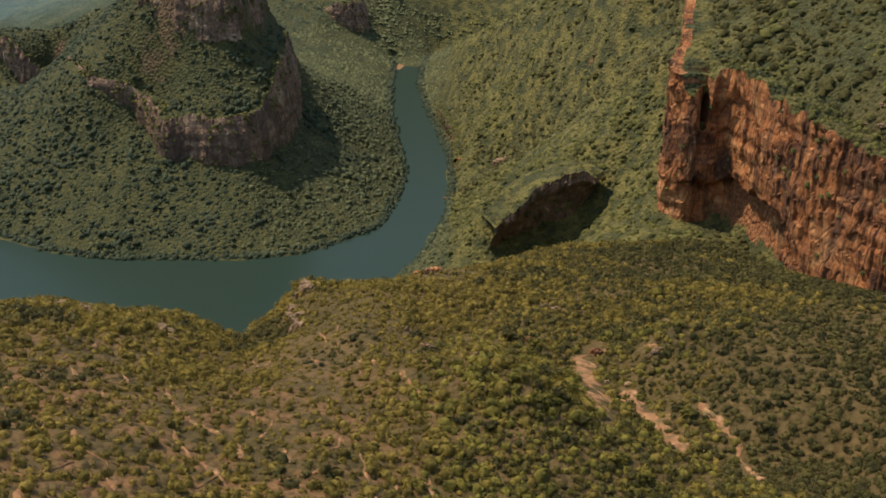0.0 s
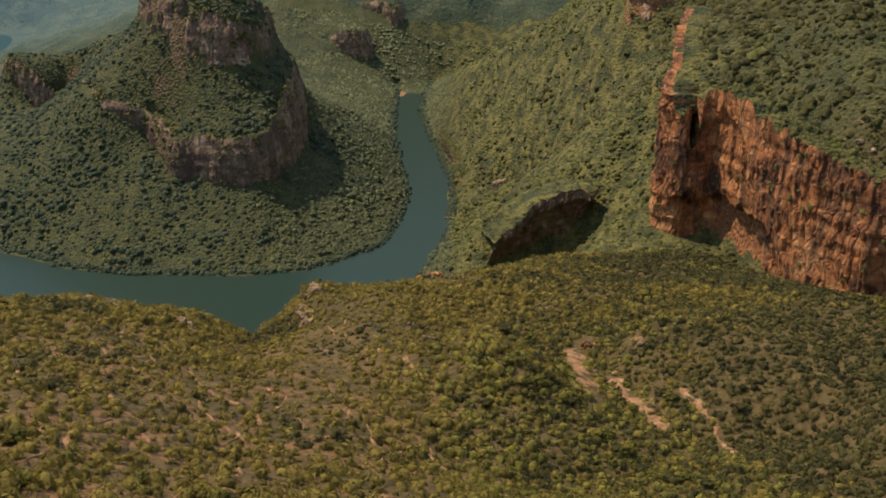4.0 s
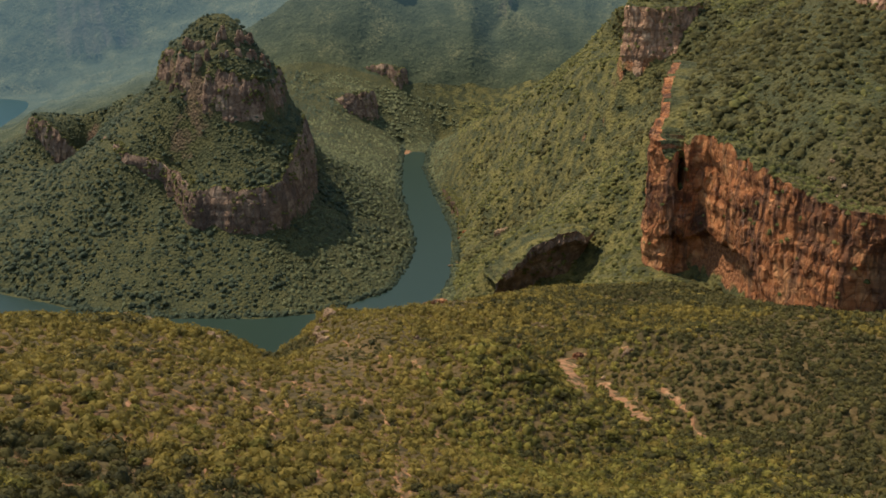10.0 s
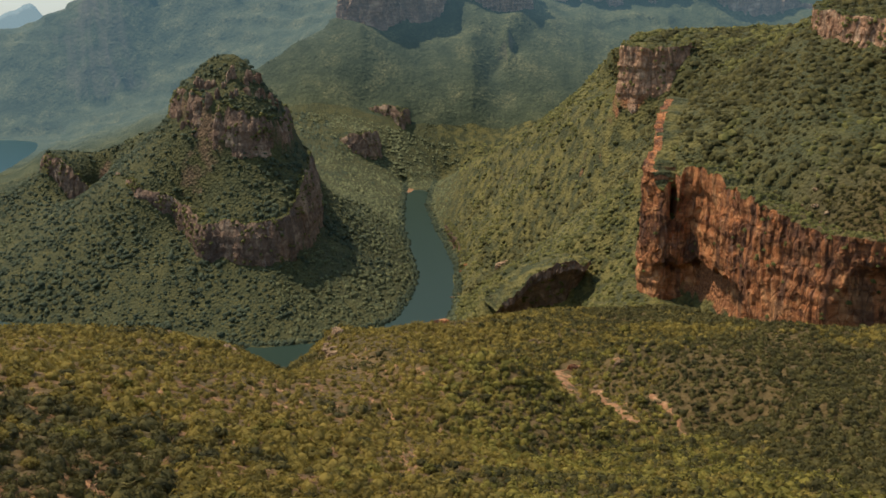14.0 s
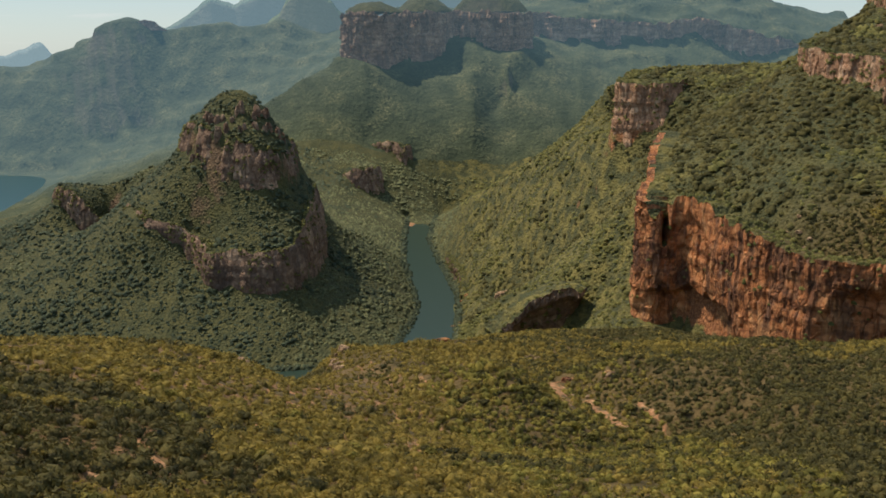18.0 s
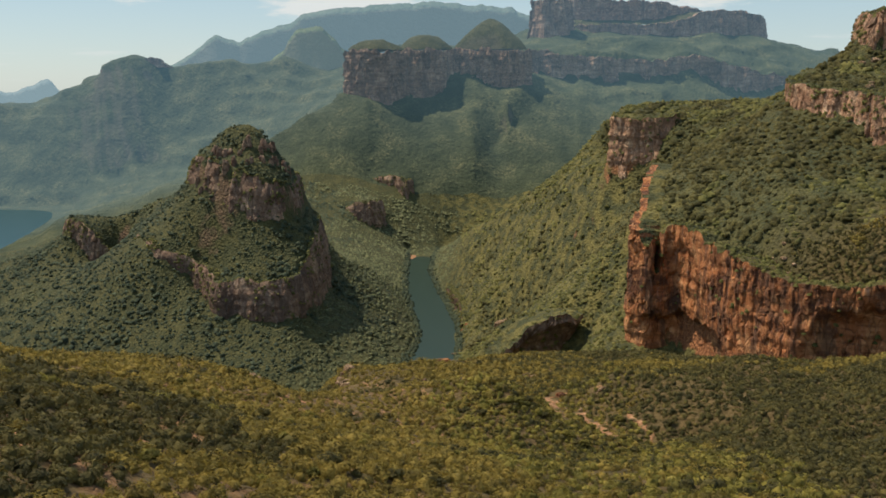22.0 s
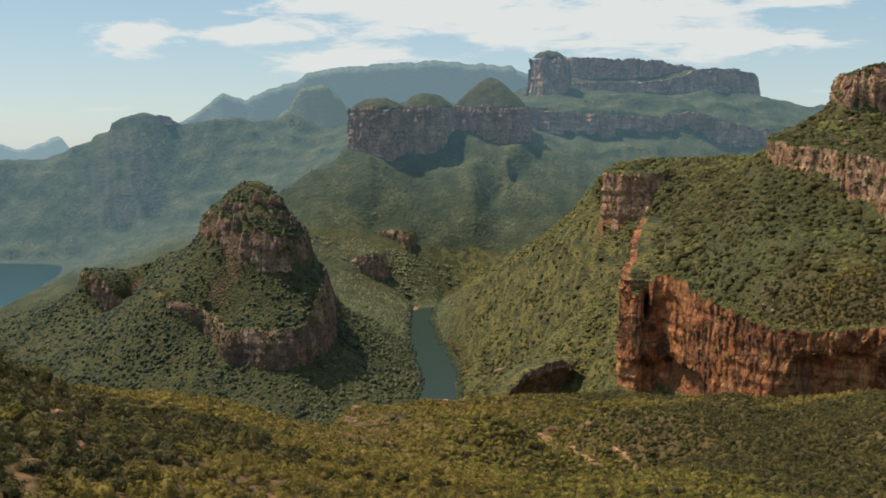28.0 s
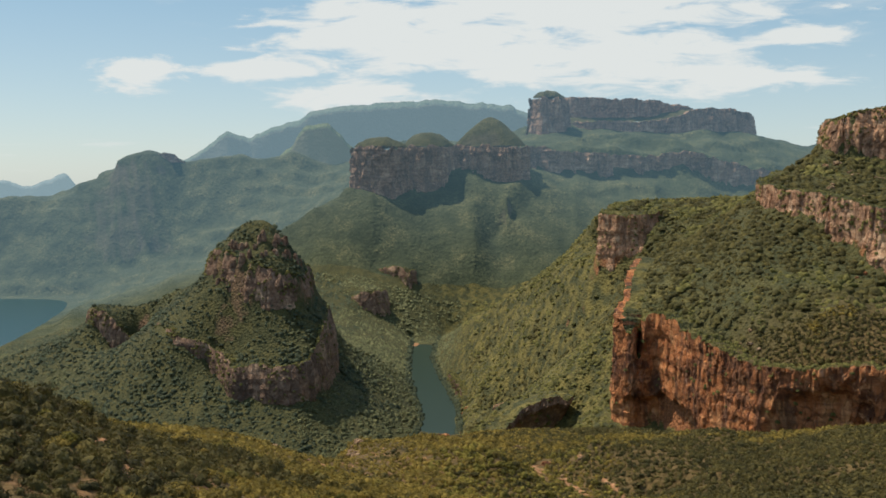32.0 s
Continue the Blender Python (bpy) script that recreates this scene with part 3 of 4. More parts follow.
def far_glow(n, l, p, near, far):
    """Haze put in as emission on the backdrop beyond three kilometres, stronger with distance."""
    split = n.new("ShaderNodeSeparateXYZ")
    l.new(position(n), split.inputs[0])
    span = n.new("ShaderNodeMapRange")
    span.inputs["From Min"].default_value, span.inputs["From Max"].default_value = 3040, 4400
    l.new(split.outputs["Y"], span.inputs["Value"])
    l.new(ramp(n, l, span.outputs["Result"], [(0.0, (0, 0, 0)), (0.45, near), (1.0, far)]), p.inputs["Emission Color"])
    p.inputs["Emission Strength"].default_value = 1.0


def distant(name, tones, near, far, scale=0.012):
    m, n, l, p = material(name)
    at = position(n)
    big, fine = spotted(n, l, at, scale, 6), spotted(n, l, at, scale * 7, 5)
    col = ramp(n, l, big, [(0.34, tones[0]), (0.52, tones[1]), (0.68, tones[2])])
    col = blend(n, l, ramp(n, l, fine, [(0.4, 0.0), (0.62, 0.6)]), col, tones[0])
    # bush-sized cells, mixed towards the darkest tone at their edges
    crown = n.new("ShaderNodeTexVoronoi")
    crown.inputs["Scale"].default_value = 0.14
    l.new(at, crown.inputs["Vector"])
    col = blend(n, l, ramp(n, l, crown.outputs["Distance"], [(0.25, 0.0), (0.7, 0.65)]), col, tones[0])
    # bare ledges where the ground is sheer
    tilt = n.new("ShaderNodeSeparateXYZ")
    l.new(n.new("ShaderNodeNewGeometry").outputs["Normal"], tilt.inputs[0])
    col = blend(n, l, ramp(n, l, tilt.outputs["Z"], [(0.40, 0.7), (0.54, 0.0)]), col, (0.105, 0.085, 0.060))
    l.new(col, p.inputs["Base Color"])
    l.new(bump(n, l, fine, 0.9, 7.0, bump(n, l, big, 0.6, 25.0)), p.inputs["Normal"])
    # distant haze is emitted by the surface itself
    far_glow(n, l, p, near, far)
    return m


# haze colours for that emission, at the backdrop's near and far end
NEAR_HAZE_GLOW, FAR_HAZE_GLOW = (0.036, 0.066, 0.085), (0.038, 0.075, 0.105)
FAR_LAND = distant("far_scrub", ((0.026, 0.034, 0.015), (0.066, 0.071, 0.032), (0.132, 0.122, 0.054)), NEAR_HAZE_GLOW, FAR_HAZE_GLOW)
CROWN = distant("far_crown", ((0.045, 0.044, 0.018), (0.080, 0.074, 0.028), (0.12, 0.105, 0.042)), NEAR_HAZE_GLOW, FAR_HAZE_GLOW, 0.03)
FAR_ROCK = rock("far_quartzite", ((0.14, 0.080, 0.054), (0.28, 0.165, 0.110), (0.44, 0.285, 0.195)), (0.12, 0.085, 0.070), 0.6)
# far cliffs, drums and plateau walls emit the same haze
far_glow(FAR_ROCK.node_tree.nodes, FAR_ROCK.node_tree.links, FAR_ROCK.node_tree.nodes["Principled BSDF"], NEAR_HAZE_GLOW, FAR_HAZE_GLOW)
HAZY = distant("distant_range", ((0.05, 0.07, 0.05), (0.09, 0.10, 0.08), (0.12, 0.13, 0.10)), NEAR_HAZE_GLOW, (0.118, 0.185, 0.222))
MID_HAZE = distant("hazy_peak", ((0.04, 0.06, 0.03), (0.09, 0.10, 0.05), (0.14, 0.14, 0.07)), NEAR_HAZE_GLOW, (0.085, 0.132, 0.150))
HAZIER = distant("distant_hills", ((0.05, 0.06, 0.06), (0.08, 0.09, 0.09), (0.10, 0.11, 0.11)), NEAR_HAZE_GLOW, (0.20, 0.29, 0.33))


# ---- building helpers ----
def mesh_object(name, verts, faces, mat, smooth=True, parent=None, label=""):
    me = bpy.data.meshes.new(name)
    verts, faces = np.asarray(verts, np.float32), np.asarray(faces, np.int32)
    k = faces.shape[1]
    me.vertices.add(len(verts))
    me.vertices.foreach_set("co", verts.ravel())
    me.loops.add(faces.size)
    me.loops.foreach_set("vertex_index", faces.ravel())
    me.polygons.add(len(faces))
    me.polygons.foreach_set("loop_start", np.arange(0, faces.size, k, dtype=np.int32))
    me.polygons.foreach_set("use_smooth", np.full(len(faces), smooth))
    me.update(calc_edges=True)
    me.validate()
    me.materials.append(mat)
    ob = new(name, me)
    if parent:
        ob.parent = parent
    if label:
        ob["label"] = label
    return ob


def quads(rows, cols, wrap=False):
    i = np.arange(rows * cols).reshape(rows, cols)
    if wrap:
        i = np.concatenate([i, i[:, :1]], 1)
    return np.stack([i[:-1, :-1], i[:-1, 1:], i[1:, 1:], i[1:, :-1]], -1).reshape(-1, 4)


# ---- ground and water ----
CENTRE = (0.0, -260.0)


def ground_sheet():
    th = np.radians(np.concatenate([np.arange(-180, -28, 4.0), np.arange(-28, 28, 0.115), np.arange(28, 180, 4.0)]))
    r = np.concatenate([[2.0], np.linspace(60, 380, 18)[:-1], np.exp(np.arange(math.log(380), math.log(5150), 0.0042))])
    x = CENTRE[0] + np.outer(r, np.sin(th))
    y = CENTRE[1] + np.outer(r, np.cos(th))
    z = lay(x, y)
    v = np.stack([x.ravel(), y.ravel(), z], 1).reshape(len(r), len(th), 3)
    near = int(np.searchsorted(r, 3330.0))
    tagged(mesh_object("ground", v[: near + 1].reshape(-1, 3), quads(near + 1, len(th), True)[:, ::-1], SCRUB), "scrub-covered canyon slopes with dry grass and red soil", "ground", kind="structure")
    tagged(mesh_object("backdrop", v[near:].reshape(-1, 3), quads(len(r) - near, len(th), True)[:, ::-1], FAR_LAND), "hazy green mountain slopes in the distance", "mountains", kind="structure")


ground_sheet()
wx, wy = np.meshgrid(np.linspace(-2600, 120, 18), np.linspace(1100, 4120, 20))
water = tagged(mesh_object("water", np.stack([wx.ravel(), wy.ravel(), np.zeros(wx.size)], 1), quads(20, 18), WATER), "calm dark green river and lake water", "water", kind="structure")


# ---- cliffs ----
def cliff_mesh(points, step, rough=1.0, ribs=1.0, ledge=1.0, hollow=0.0, arches=(), columns=None, flute=19.0, lean=0.0, curl=0.0, ragged=0.0, blocks=1.0, seed=0, back=14.0, deep=0.0):
    """A rock wall along points (x, y, foot, rim), facing to the right of the line's way. With deep it follows the land at foot and rim."""
    s = spline(points, step)
    out = outward(s)
    if deep:
        inner = s[:, :2] - out * (deep + 6)
        s[:, 3] = np.minimum(lay(inner[:, 0], inner[:, 1]) + 1.0, s[:, 3] + 5)
        outer = s[:, :2] + out * 9
        s[:, 2] = np.minimum(lay(outer[:, 0], outer[:, 1]), s[:, 3] - 4)
    run = np.concatenate([[0], np.cumsum(np.hypot(*np.diff(s[:, :2], axis=0).T))])
    high = s[:, 3] - s[:, 2]
    rows = max(6, int(high.max() / step))
    t = np.linspace(0, 1, rows)[:, None]
    jag = rough * (1.2 * value_noise(run / 5, 0, 0, seed + 5) + 2.6 * value_noise(run / 17, 0, 0, seed + 6))
    jag = jag - ragged * np.clip(0.3 + 1.2 * fractal(run / 26, 0, 0, seed + 16, 2), 0, 1.4)
    foot = s[:, 2] - 9
    z = foot + t * (s[:, 3] + jag - foot)
    a = run[None, :] + 0 * z
    rib = 1 - np.abs(value_noise(a / 24, z / 160, 0, seed + 1)) * 2
    crack = np.abs(value_noise(a / 9, z / 60, 0, seed + 2))
    block = value_noise(np.floor(a / 6 + 0.8 * value_noise(a / 20, z / 40, 0, seed)), np.floor(z / 24 + 1.2 * value_noise(a / 12, z / 30, 0, seed + 3)), 0, seed + 9)
    off = ribs * (2.6 * rib + 6.0 * value_noise(a / 48, z / 140, 0, seed + 3) + 2.6 * value_noise(a / 15, z / 70, 0, seed + 14)) - rough * 3.0 * np.clip(0.13 - crack, 0, 1) / 0.13 * np.clip(0.5 + value_noise(a / 40, z / 60, 0, seed + 12), 0, 1) + rough * blocks * 1.1 * block
    if columns is not None:
        split = np.abs(value_noise(a / flute + 0.4 * value_noise(a / 9, z / 25, 0, seed + 21), z / 150, 0, seed + 22))
        off -= 8.5 * np.clip(1 - split / 0.22, 0, 1) ** 0.7 * np.clip((a - columns) / 40, 0, 1) * np.clip(0.45 + 1.3 * value_noise(a / 60, z / 90, 0, seed + 23), 0.1, 1)
    off += ledge * 0.9 * value_noise(0.01 * a, z / 8, 0, seed + 7) + rough * 0.7 * fractal(a / 6, z / 11, 0, seed + 8, 3)
    off = np.maximum(off + 4.0, 0.35 * off + 2.5)
    off = off * np.clip(high / 25, 0.25, 1) - hollow * np.clip(1 - t * 1.15, 0, 1) ** 0.6 * np.clip(high / 60, 0, 1)
    off = off - lean * (z - foot) - curl * t**5
    for mid, half, tall, depth, fade in arches:
        u = np.clip(np.abs(run - mid) / half, 0, 1)
        lip = tall * (1 - u**3) ** 0.5 + 5 * value_noise(run / 11, 0, 0, seed + 15)
        soft = np.clip((s[:, 2] + lip - z) / (fade * tall), 0, 1)
        off = off - depth * (1 - u * u) * soft * soft * (3 - 2 * soft)
    x = s[:, 0] + out[:, 0] * off
    y = s[:, 1] + out[:, 1] * off
    top = [np.stack([x, y, z], -1)]
    reach = (deep + 4 if deep else back) + off[-1]
    for k, drop in ((0.3, -0.6), (1.0, 1.8)):
        top.append(np.stack([x[-1] - out[:, 0] * reach * k, y[-1] - out[:, 1] * reach * k, z[-1] - drop], -1)[None])
    v = np.concatenate(top)
    return v.reshape(-1, 3), quads(v.shape[0], v.shape[1])


RIMS = []
for label, kind, points, deep, how in CLIFFS:
    v, f = cliff_mesh(points, how.pop("step", 1.9), deep=deep, **how)
    ob = mesh_object("rock_cliff", v, f, {"red": RED, "pink": PINK, "brown": BROWN, "far": FAR_ROCK}[kind], smooth=False)
    ob.data.materials.append(SCRUB if kind != "far" else FAR_LAND)
    per = f[0][3]
    which = np.zeros(len(f), np.int32)
    which[-2 * (per - 1) :] = 1
    if kind == "red":
        # the sharp western edge is bare rock on top as well
        edge = value_noise(np.arange(116) / 9.0, 0, 0, 31) + 0.45 * (np.arange(116) / 58.0 - 1) > -0.6
        which[-2 * (per - 1) : -2 * (per - 1) + 116][edge] = 0
    ob.data.polygons.foreach_set("material_index", which)
    RIMS.append((v.reshape(-1, per, 3), kind))
    if kind == "far":
        tagged(ob, label, "cliff", kind="structure")
        ob.name = "backdrop_cliff"
    else:
        tagged(ob, label, "cliff")


# ---- rock drums, plateau and far ranges ----
def ring(cx, cy, rx, ry, foot, rim, n=18, seed=0, tilt=0.0):
    a = np.linspace(math.pi, -math.pi, n + 1)[:, None]
    k = 1 + 0.2 * value_noise(np.cos(a) * 2, np.sin(a) * 2, seed, seed)
    k[-1] = k[0]
    p = np.hstack([cx + rx * k * np.cos(a), cy + ry * k * np.sin(a), foot + 0 * a, rim + tilt * np.cos(a)])
    return [tuple(r) for r in p[::-1]]


def cap_mesh(cx, cy, rx, ry, low, high, power, seed, n=40, m=16):
    """A grassed crown of a rock drum, from its rim to its top."""
    a = np.linspace(0, 2 * math.pi, n, endpoint=False)[None, :]
    f = np.linspace(1, 0.02, m)[:, None]
    k = 1 + 0.2 * value_noise(np.cos(a) * 2, np.sin(a) * 2, seed, seed)
    x, y = cx + rx * k * f * np.cos(a), cy + ry * k * f * np.sin(a)
    rise = 0.85 * (1 - f) + 0.15 * np.clip(1 - f / 0.4, 0, 1) if power <= 1 else 1 - f**power
    z = low + (high - low) * rise + 3.5 * fractal(x / 26, y / 26, 0, seed, 3)
    return np.stack([x, y, z], -1).reshape(-1, 3), quads(m, n, True)


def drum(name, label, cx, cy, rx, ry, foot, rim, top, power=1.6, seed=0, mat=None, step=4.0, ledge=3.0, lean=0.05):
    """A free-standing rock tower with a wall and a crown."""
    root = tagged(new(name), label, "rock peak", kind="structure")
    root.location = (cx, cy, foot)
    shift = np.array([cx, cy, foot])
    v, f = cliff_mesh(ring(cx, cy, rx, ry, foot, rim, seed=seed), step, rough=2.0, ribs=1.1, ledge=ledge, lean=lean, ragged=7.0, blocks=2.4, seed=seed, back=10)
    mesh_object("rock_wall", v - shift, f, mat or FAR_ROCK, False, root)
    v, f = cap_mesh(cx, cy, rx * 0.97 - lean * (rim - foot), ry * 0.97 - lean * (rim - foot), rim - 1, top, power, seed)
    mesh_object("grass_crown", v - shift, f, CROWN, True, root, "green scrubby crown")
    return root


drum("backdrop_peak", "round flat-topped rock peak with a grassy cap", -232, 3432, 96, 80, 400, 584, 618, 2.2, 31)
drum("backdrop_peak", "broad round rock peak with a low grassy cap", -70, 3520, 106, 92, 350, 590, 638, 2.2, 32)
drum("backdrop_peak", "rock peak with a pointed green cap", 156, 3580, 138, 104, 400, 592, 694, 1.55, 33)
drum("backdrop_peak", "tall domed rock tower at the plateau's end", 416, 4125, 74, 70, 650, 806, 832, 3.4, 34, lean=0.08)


def plateau():
    root = tagged(new("backdrop_plateau"), "long two-tiered table mountain with pale cliffs", "table mountain", kind="structure")
    v, f = cliff_mesh([(522, 4300, 690, 730), (510, 4205, 670, 708), (600, 4150, 668, 710), (840, 4155, 655, 712), (960, 4158, 652, 732), (1060, 4165, 650, 766), (1230, 4180, 650, 752), (1290, 4225, 650, 730), (1325, 4330, 650, 690)], 5.0, rough=1.8, ribs=2.2, columns=0.0, flute=44.0, ledge=3.0, back=60, seed=41)
    mesh_object("lower_wall", v, f, FAR_ROCK, False, root)
    v, f = cliff_mesh([(522, 4400, 720, 815), (510, 4255, 726, 815), (600, 4225, 730, 812), (760, 4225, 728, 806), (880, 4230, 722, 800), (970, 4245, 715, 784), (1050, 4300, 710, 774)], 5.0, rough=1.8, ribs=2.2, columns=0.0, flute=50.0, ledge=3.0, back=160, seed=42)
    mesh_object("upper_wall", v, f, FAR_ROCK, False, root)
    u, w = np.meshgrid(np.linspace(486, 1262, 60), np.linspace(0, 1, 14))
    y = 4184 + 206 * w
    z = np.interp(u, (480, 840, 960, 1060, 1230, 1290, 1340), (708, 711, 732, 764, 752, 728, 660)) + 34 * np.clip(w / 0.3, 0, 1) * np.clip((1060 - u) / 100, 0.2, 1) + 3 * fractal(u / 40, y / 40, 0, 43, 3) - 2
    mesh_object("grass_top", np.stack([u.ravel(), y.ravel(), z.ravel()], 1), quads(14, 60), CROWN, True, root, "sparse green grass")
    return root


plateau()


def far_range(label, points, depth, mat, seed):
    """A ridge of distant mountains: its skyline and the slope that faces the river."""
    s = spline(points, 9.0)
    t = np.linspace(0, 1, 26)[:, None]
    x = s[:, 0] + 0 * t
    y = s[:, 1] - depth * (1 - t)
    z = s[:, 2] * (0.12 + 0.88 * t**1.25) + (1 - t) * t * 4 * 38 * fractal(x / 150, y / 90, 0, seed, 4) + t * 7 * fractal(x / 40, 0 * x, 0, seed + 3, 3)
    back = np.stack([x[-1], y[-1] + 60, z[-1] - 160], -1)[None]
    v = np.concatenate([np.stack([x, y, z], -1), back])
    return tagged(mesh_object("backdrop", v.reshape(-1, 3), quads(v.shape[0], v.shape[1]), mat), label, "mountains", kind="structure")


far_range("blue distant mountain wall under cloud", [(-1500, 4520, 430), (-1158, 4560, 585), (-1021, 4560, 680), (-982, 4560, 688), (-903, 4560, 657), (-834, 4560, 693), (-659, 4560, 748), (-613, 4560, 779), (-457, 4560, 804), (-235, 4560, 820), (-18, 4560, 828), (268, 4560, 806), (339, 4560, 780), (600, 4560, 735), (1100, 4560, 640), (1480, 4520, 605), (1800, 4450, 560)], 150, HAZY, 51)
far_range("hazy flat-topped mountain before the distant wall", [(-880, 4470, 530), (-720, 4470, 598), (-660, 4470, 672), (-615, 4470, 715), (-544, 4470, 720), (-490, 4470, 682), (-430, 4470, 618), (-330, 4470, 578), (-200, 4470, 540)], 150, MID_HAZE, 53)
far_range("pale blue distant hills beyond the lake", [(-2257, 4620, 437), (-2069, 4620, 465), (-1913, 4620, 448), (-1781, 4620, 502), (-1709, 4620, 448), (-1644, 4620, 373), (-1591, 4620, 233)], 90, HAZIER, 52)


# ---- tracks and bare soil ----
def earth():
    m, n, l, p = material("red_earth")
    at = position(n)
    col = ramp(n, l, spotted(n, l, at, 0.25, 5), [(0.3, (0.15, 0.070, 0.033)), (0.55, (0.30, 0.145, 0.068)), (0.75, (0.42, 0.24, 0.13))])
    col = blend(n, l, ramp(n, l, spotted(n, l, at, 0.22, 5), [(0.52, 0.0), (0.60, 0.8)]), col, (0.11, 0.085, 0.034))
    l.new(col, p.inputs["Base Color"])
    l.new(bump(n, l, spotted(n, l, at, 0.8, 5), 0.8, 0.6), p.inputs["Normal"])
    return m


EARTH = earth()
TRACKS = []


def away(x, y, line):
    best = np.full(len(x), 1e9)
    for a, b in zip(line[:-1], line[1:]):
        d = b - a
        f = np.clip(((x - a[0]) * d[0] + (y - a[1]) * d[1]) / (d @ d), 0, 1)
        best = np.minimum(best, np.hypot(x - a[0] - f * d[0], y - a[1] - f * d[1]))
    return best


def track(name, label, points, wide, seed):
    """A strip of bare soil that lies on the ground, with uneven edges."""
    s = spline(points, 1.5)
    n = outward(s)
    run = np.arange(len(s)) * 1.5
    f = np.linspace(-1, 1, 7)[:, None]
    ends = np.clip(np.minimum(run, run[::-1]) / (wide * 2), 0.15, 1)
    half = wide * ends * np.clip(1 + 0.9 * value_noise(run / 7, 0, 0, seed) + 0.6 * value_noise(run / 2.5, np.sign(f) * 3.0, 0, seed + 2), 0.15, 2)
    mid = 1.1 * wide * value_noise(run / 9, 0, 0, seed + 1)
    x, y = s[:, 0] + n[:, 0] * (mid + f * half), s[:, 1] + n[:, 1] * (mid + f * half)
    z = lay(x, y).reshape(x.shape) + 0.55 - 0.5 * f**2
    TRACKS.append((s[:, :2], wide))
    return tagged(mesh_object(name, np.stack([x, y, z], -1).reshape(-1, 3), quads(7, len(s)), EARTH), label, "bare soil", kind="structure")


track("dirt_track", "narrow red footpath through the scrub", [(-17, 668), (-12, 650), (-7, 640), (-3, 632), (-3, 612), (-2, 592)], 1.3, 81)
track("dirt_track", "narrow red footpath through the scrub", [(-34, 590), (-30, 574), (-25, 552), (-22, 537), (-21, 510), (-18, 470), (-14, 400), (-9, 308)], 0.9, 82)
track("dirt_track", "thin trail on the open hillside", [(-122, 620), (-116, 604), (-104, 583), (-88, 573)], 1.0, 83)
track("dirt_track", "thin trail on the open hillside", [(-104, 566), (-96, 548), (-82, 534), (-67, 518)], 1.1, 87)
track("dirt_track", "thin trail on the open hillside", [(-134, 536), (-127, 523), (-118, 518), (-109, 516)], 1.0, 88)
track("eroded_bank", "bare pink and red eroded bank in the gully", [(92, 744), (84, 724), (83, 702), (84, 684), (85, 662), (84, 642)], 7.4, 84)
track("eroded_bank", "bare red eroded strip beside the gully", [(103, 700), (106, 684), (111, 660), (116, 644), (120, 628)], 4.0, 85)
track("eroded_bank", "small red washout below the hill", [(134, 668), (142, 645), (146, 622), (147, 598)], 1.8, 86)
for k, (x, y) in enumerate([(61, 756), (121, 726), (23, 669), (-21, 756), (-7, 726), (-112, 152), (-116, 172), (-124, 178), (-97, 132), (-150, 250), (-96, 330), (-128, 470), (-165, 560), (-60, 560), (-140, 620)]):
    track("eroded_bank", "patch of bare red soil among bushes", [(x - 2, y + 7), (x, y + 2), (x + 2, y - 6)], 0.9 + 0.25 * (k % 4), 90 + k)


for k, (x, y, turn) in enumerate([(-110, 298, 9), (-97, 288, 6), (-117, 166, -5), (-102, 138, 5), (-136, 222, 6), (-104, 170, 7), (-84, 268, 8), (-128, 190, -6), (-92, 236, 8), (-146, 288, 7), (-70, 330, 9), (-120, 250, 10)]):
    track("eroded_bank", "reddish bare ground under dark bushes", [(x - turn * 0.6, y + 9), (x - turn * 0.2, y + 3), (x + turn * 0.3, y - 3), (x + turn * 0.6, y - 10)], 1.5 + 0.3 * (k % 3), 140 + k)


spot = np.random.default_rng(78)
for k in range(80):
    x, y = spot.uniform(-185, 10), spot.uniform(330, 770)
    if abs(x) > 0.4 * (y + 230):
        continue
    long, turn = spot.uniform(7, 24), spot.uniform(-0.6, 0.5)
    track("eroded_bank", "short red soil runnel between bushes", [(x, y), (x + turn * long * 0.5 + 0.8, y - long * 0.5), (x + turn * long, y - long)], spot.uniform(0.4, 1.1), 400 + k)


# ---- boulders ----
def icosphere(level):
    bm = bmesh.new()
    bmesh.ops.create_icosphere(bm, subdivisions=level, radius=1.0)
    v = np.array([q.co[:] for q in bm.verts])
    f = np.array([[q.index for q in g.verts] for g in bm.faces])
    bm.free()
    return v, f


def boulder(label, x, y, size, seed, mat, sink=0.35, flat=0.75):
    v, f = icosphere(3)
    k = 1 + 0.32 * fractal(v[:, 0] * 1.3 + seed, v[:, 1] * 1.3, v[:, 2] * 1.3, seed, 3)
    v = np.sign(v) * np.abs(v) ** 0.8 * k[:, None] * size * np.array([1.15, 0.9, flat])
    z = float(lay([x], [y])[0])
    ob = tagged(mesh_object("boulder", v, f, mat, False), label, "boulder", "boulders on the slopes")
    ob.matrix_world = pose(x, y, z + size * (flat - sink) * 0.6, 0, 0, seed * 47 % 360)
    return ob


# ---- scrub ----
def places(cell, rmin, rmax, seed, spread=26.0):
    """Uneven places on the ground, about one a cell, inside a fan of the plan, away from water and sheer rock."""
    g = np.random.default_rng(seed)
    wide = rmax * math.sin(math.radians(spread))
    x, y = np.meshgrid(np.arange(-wide, wide, cell), np.arange(CENTRE[1] + rmin * 0.88, CENTRE[1] + rmax, cell))
    x, y = (a.ravel() + g.uniform(-0.48, 0.48, a.size) * cell for a in (x, y))
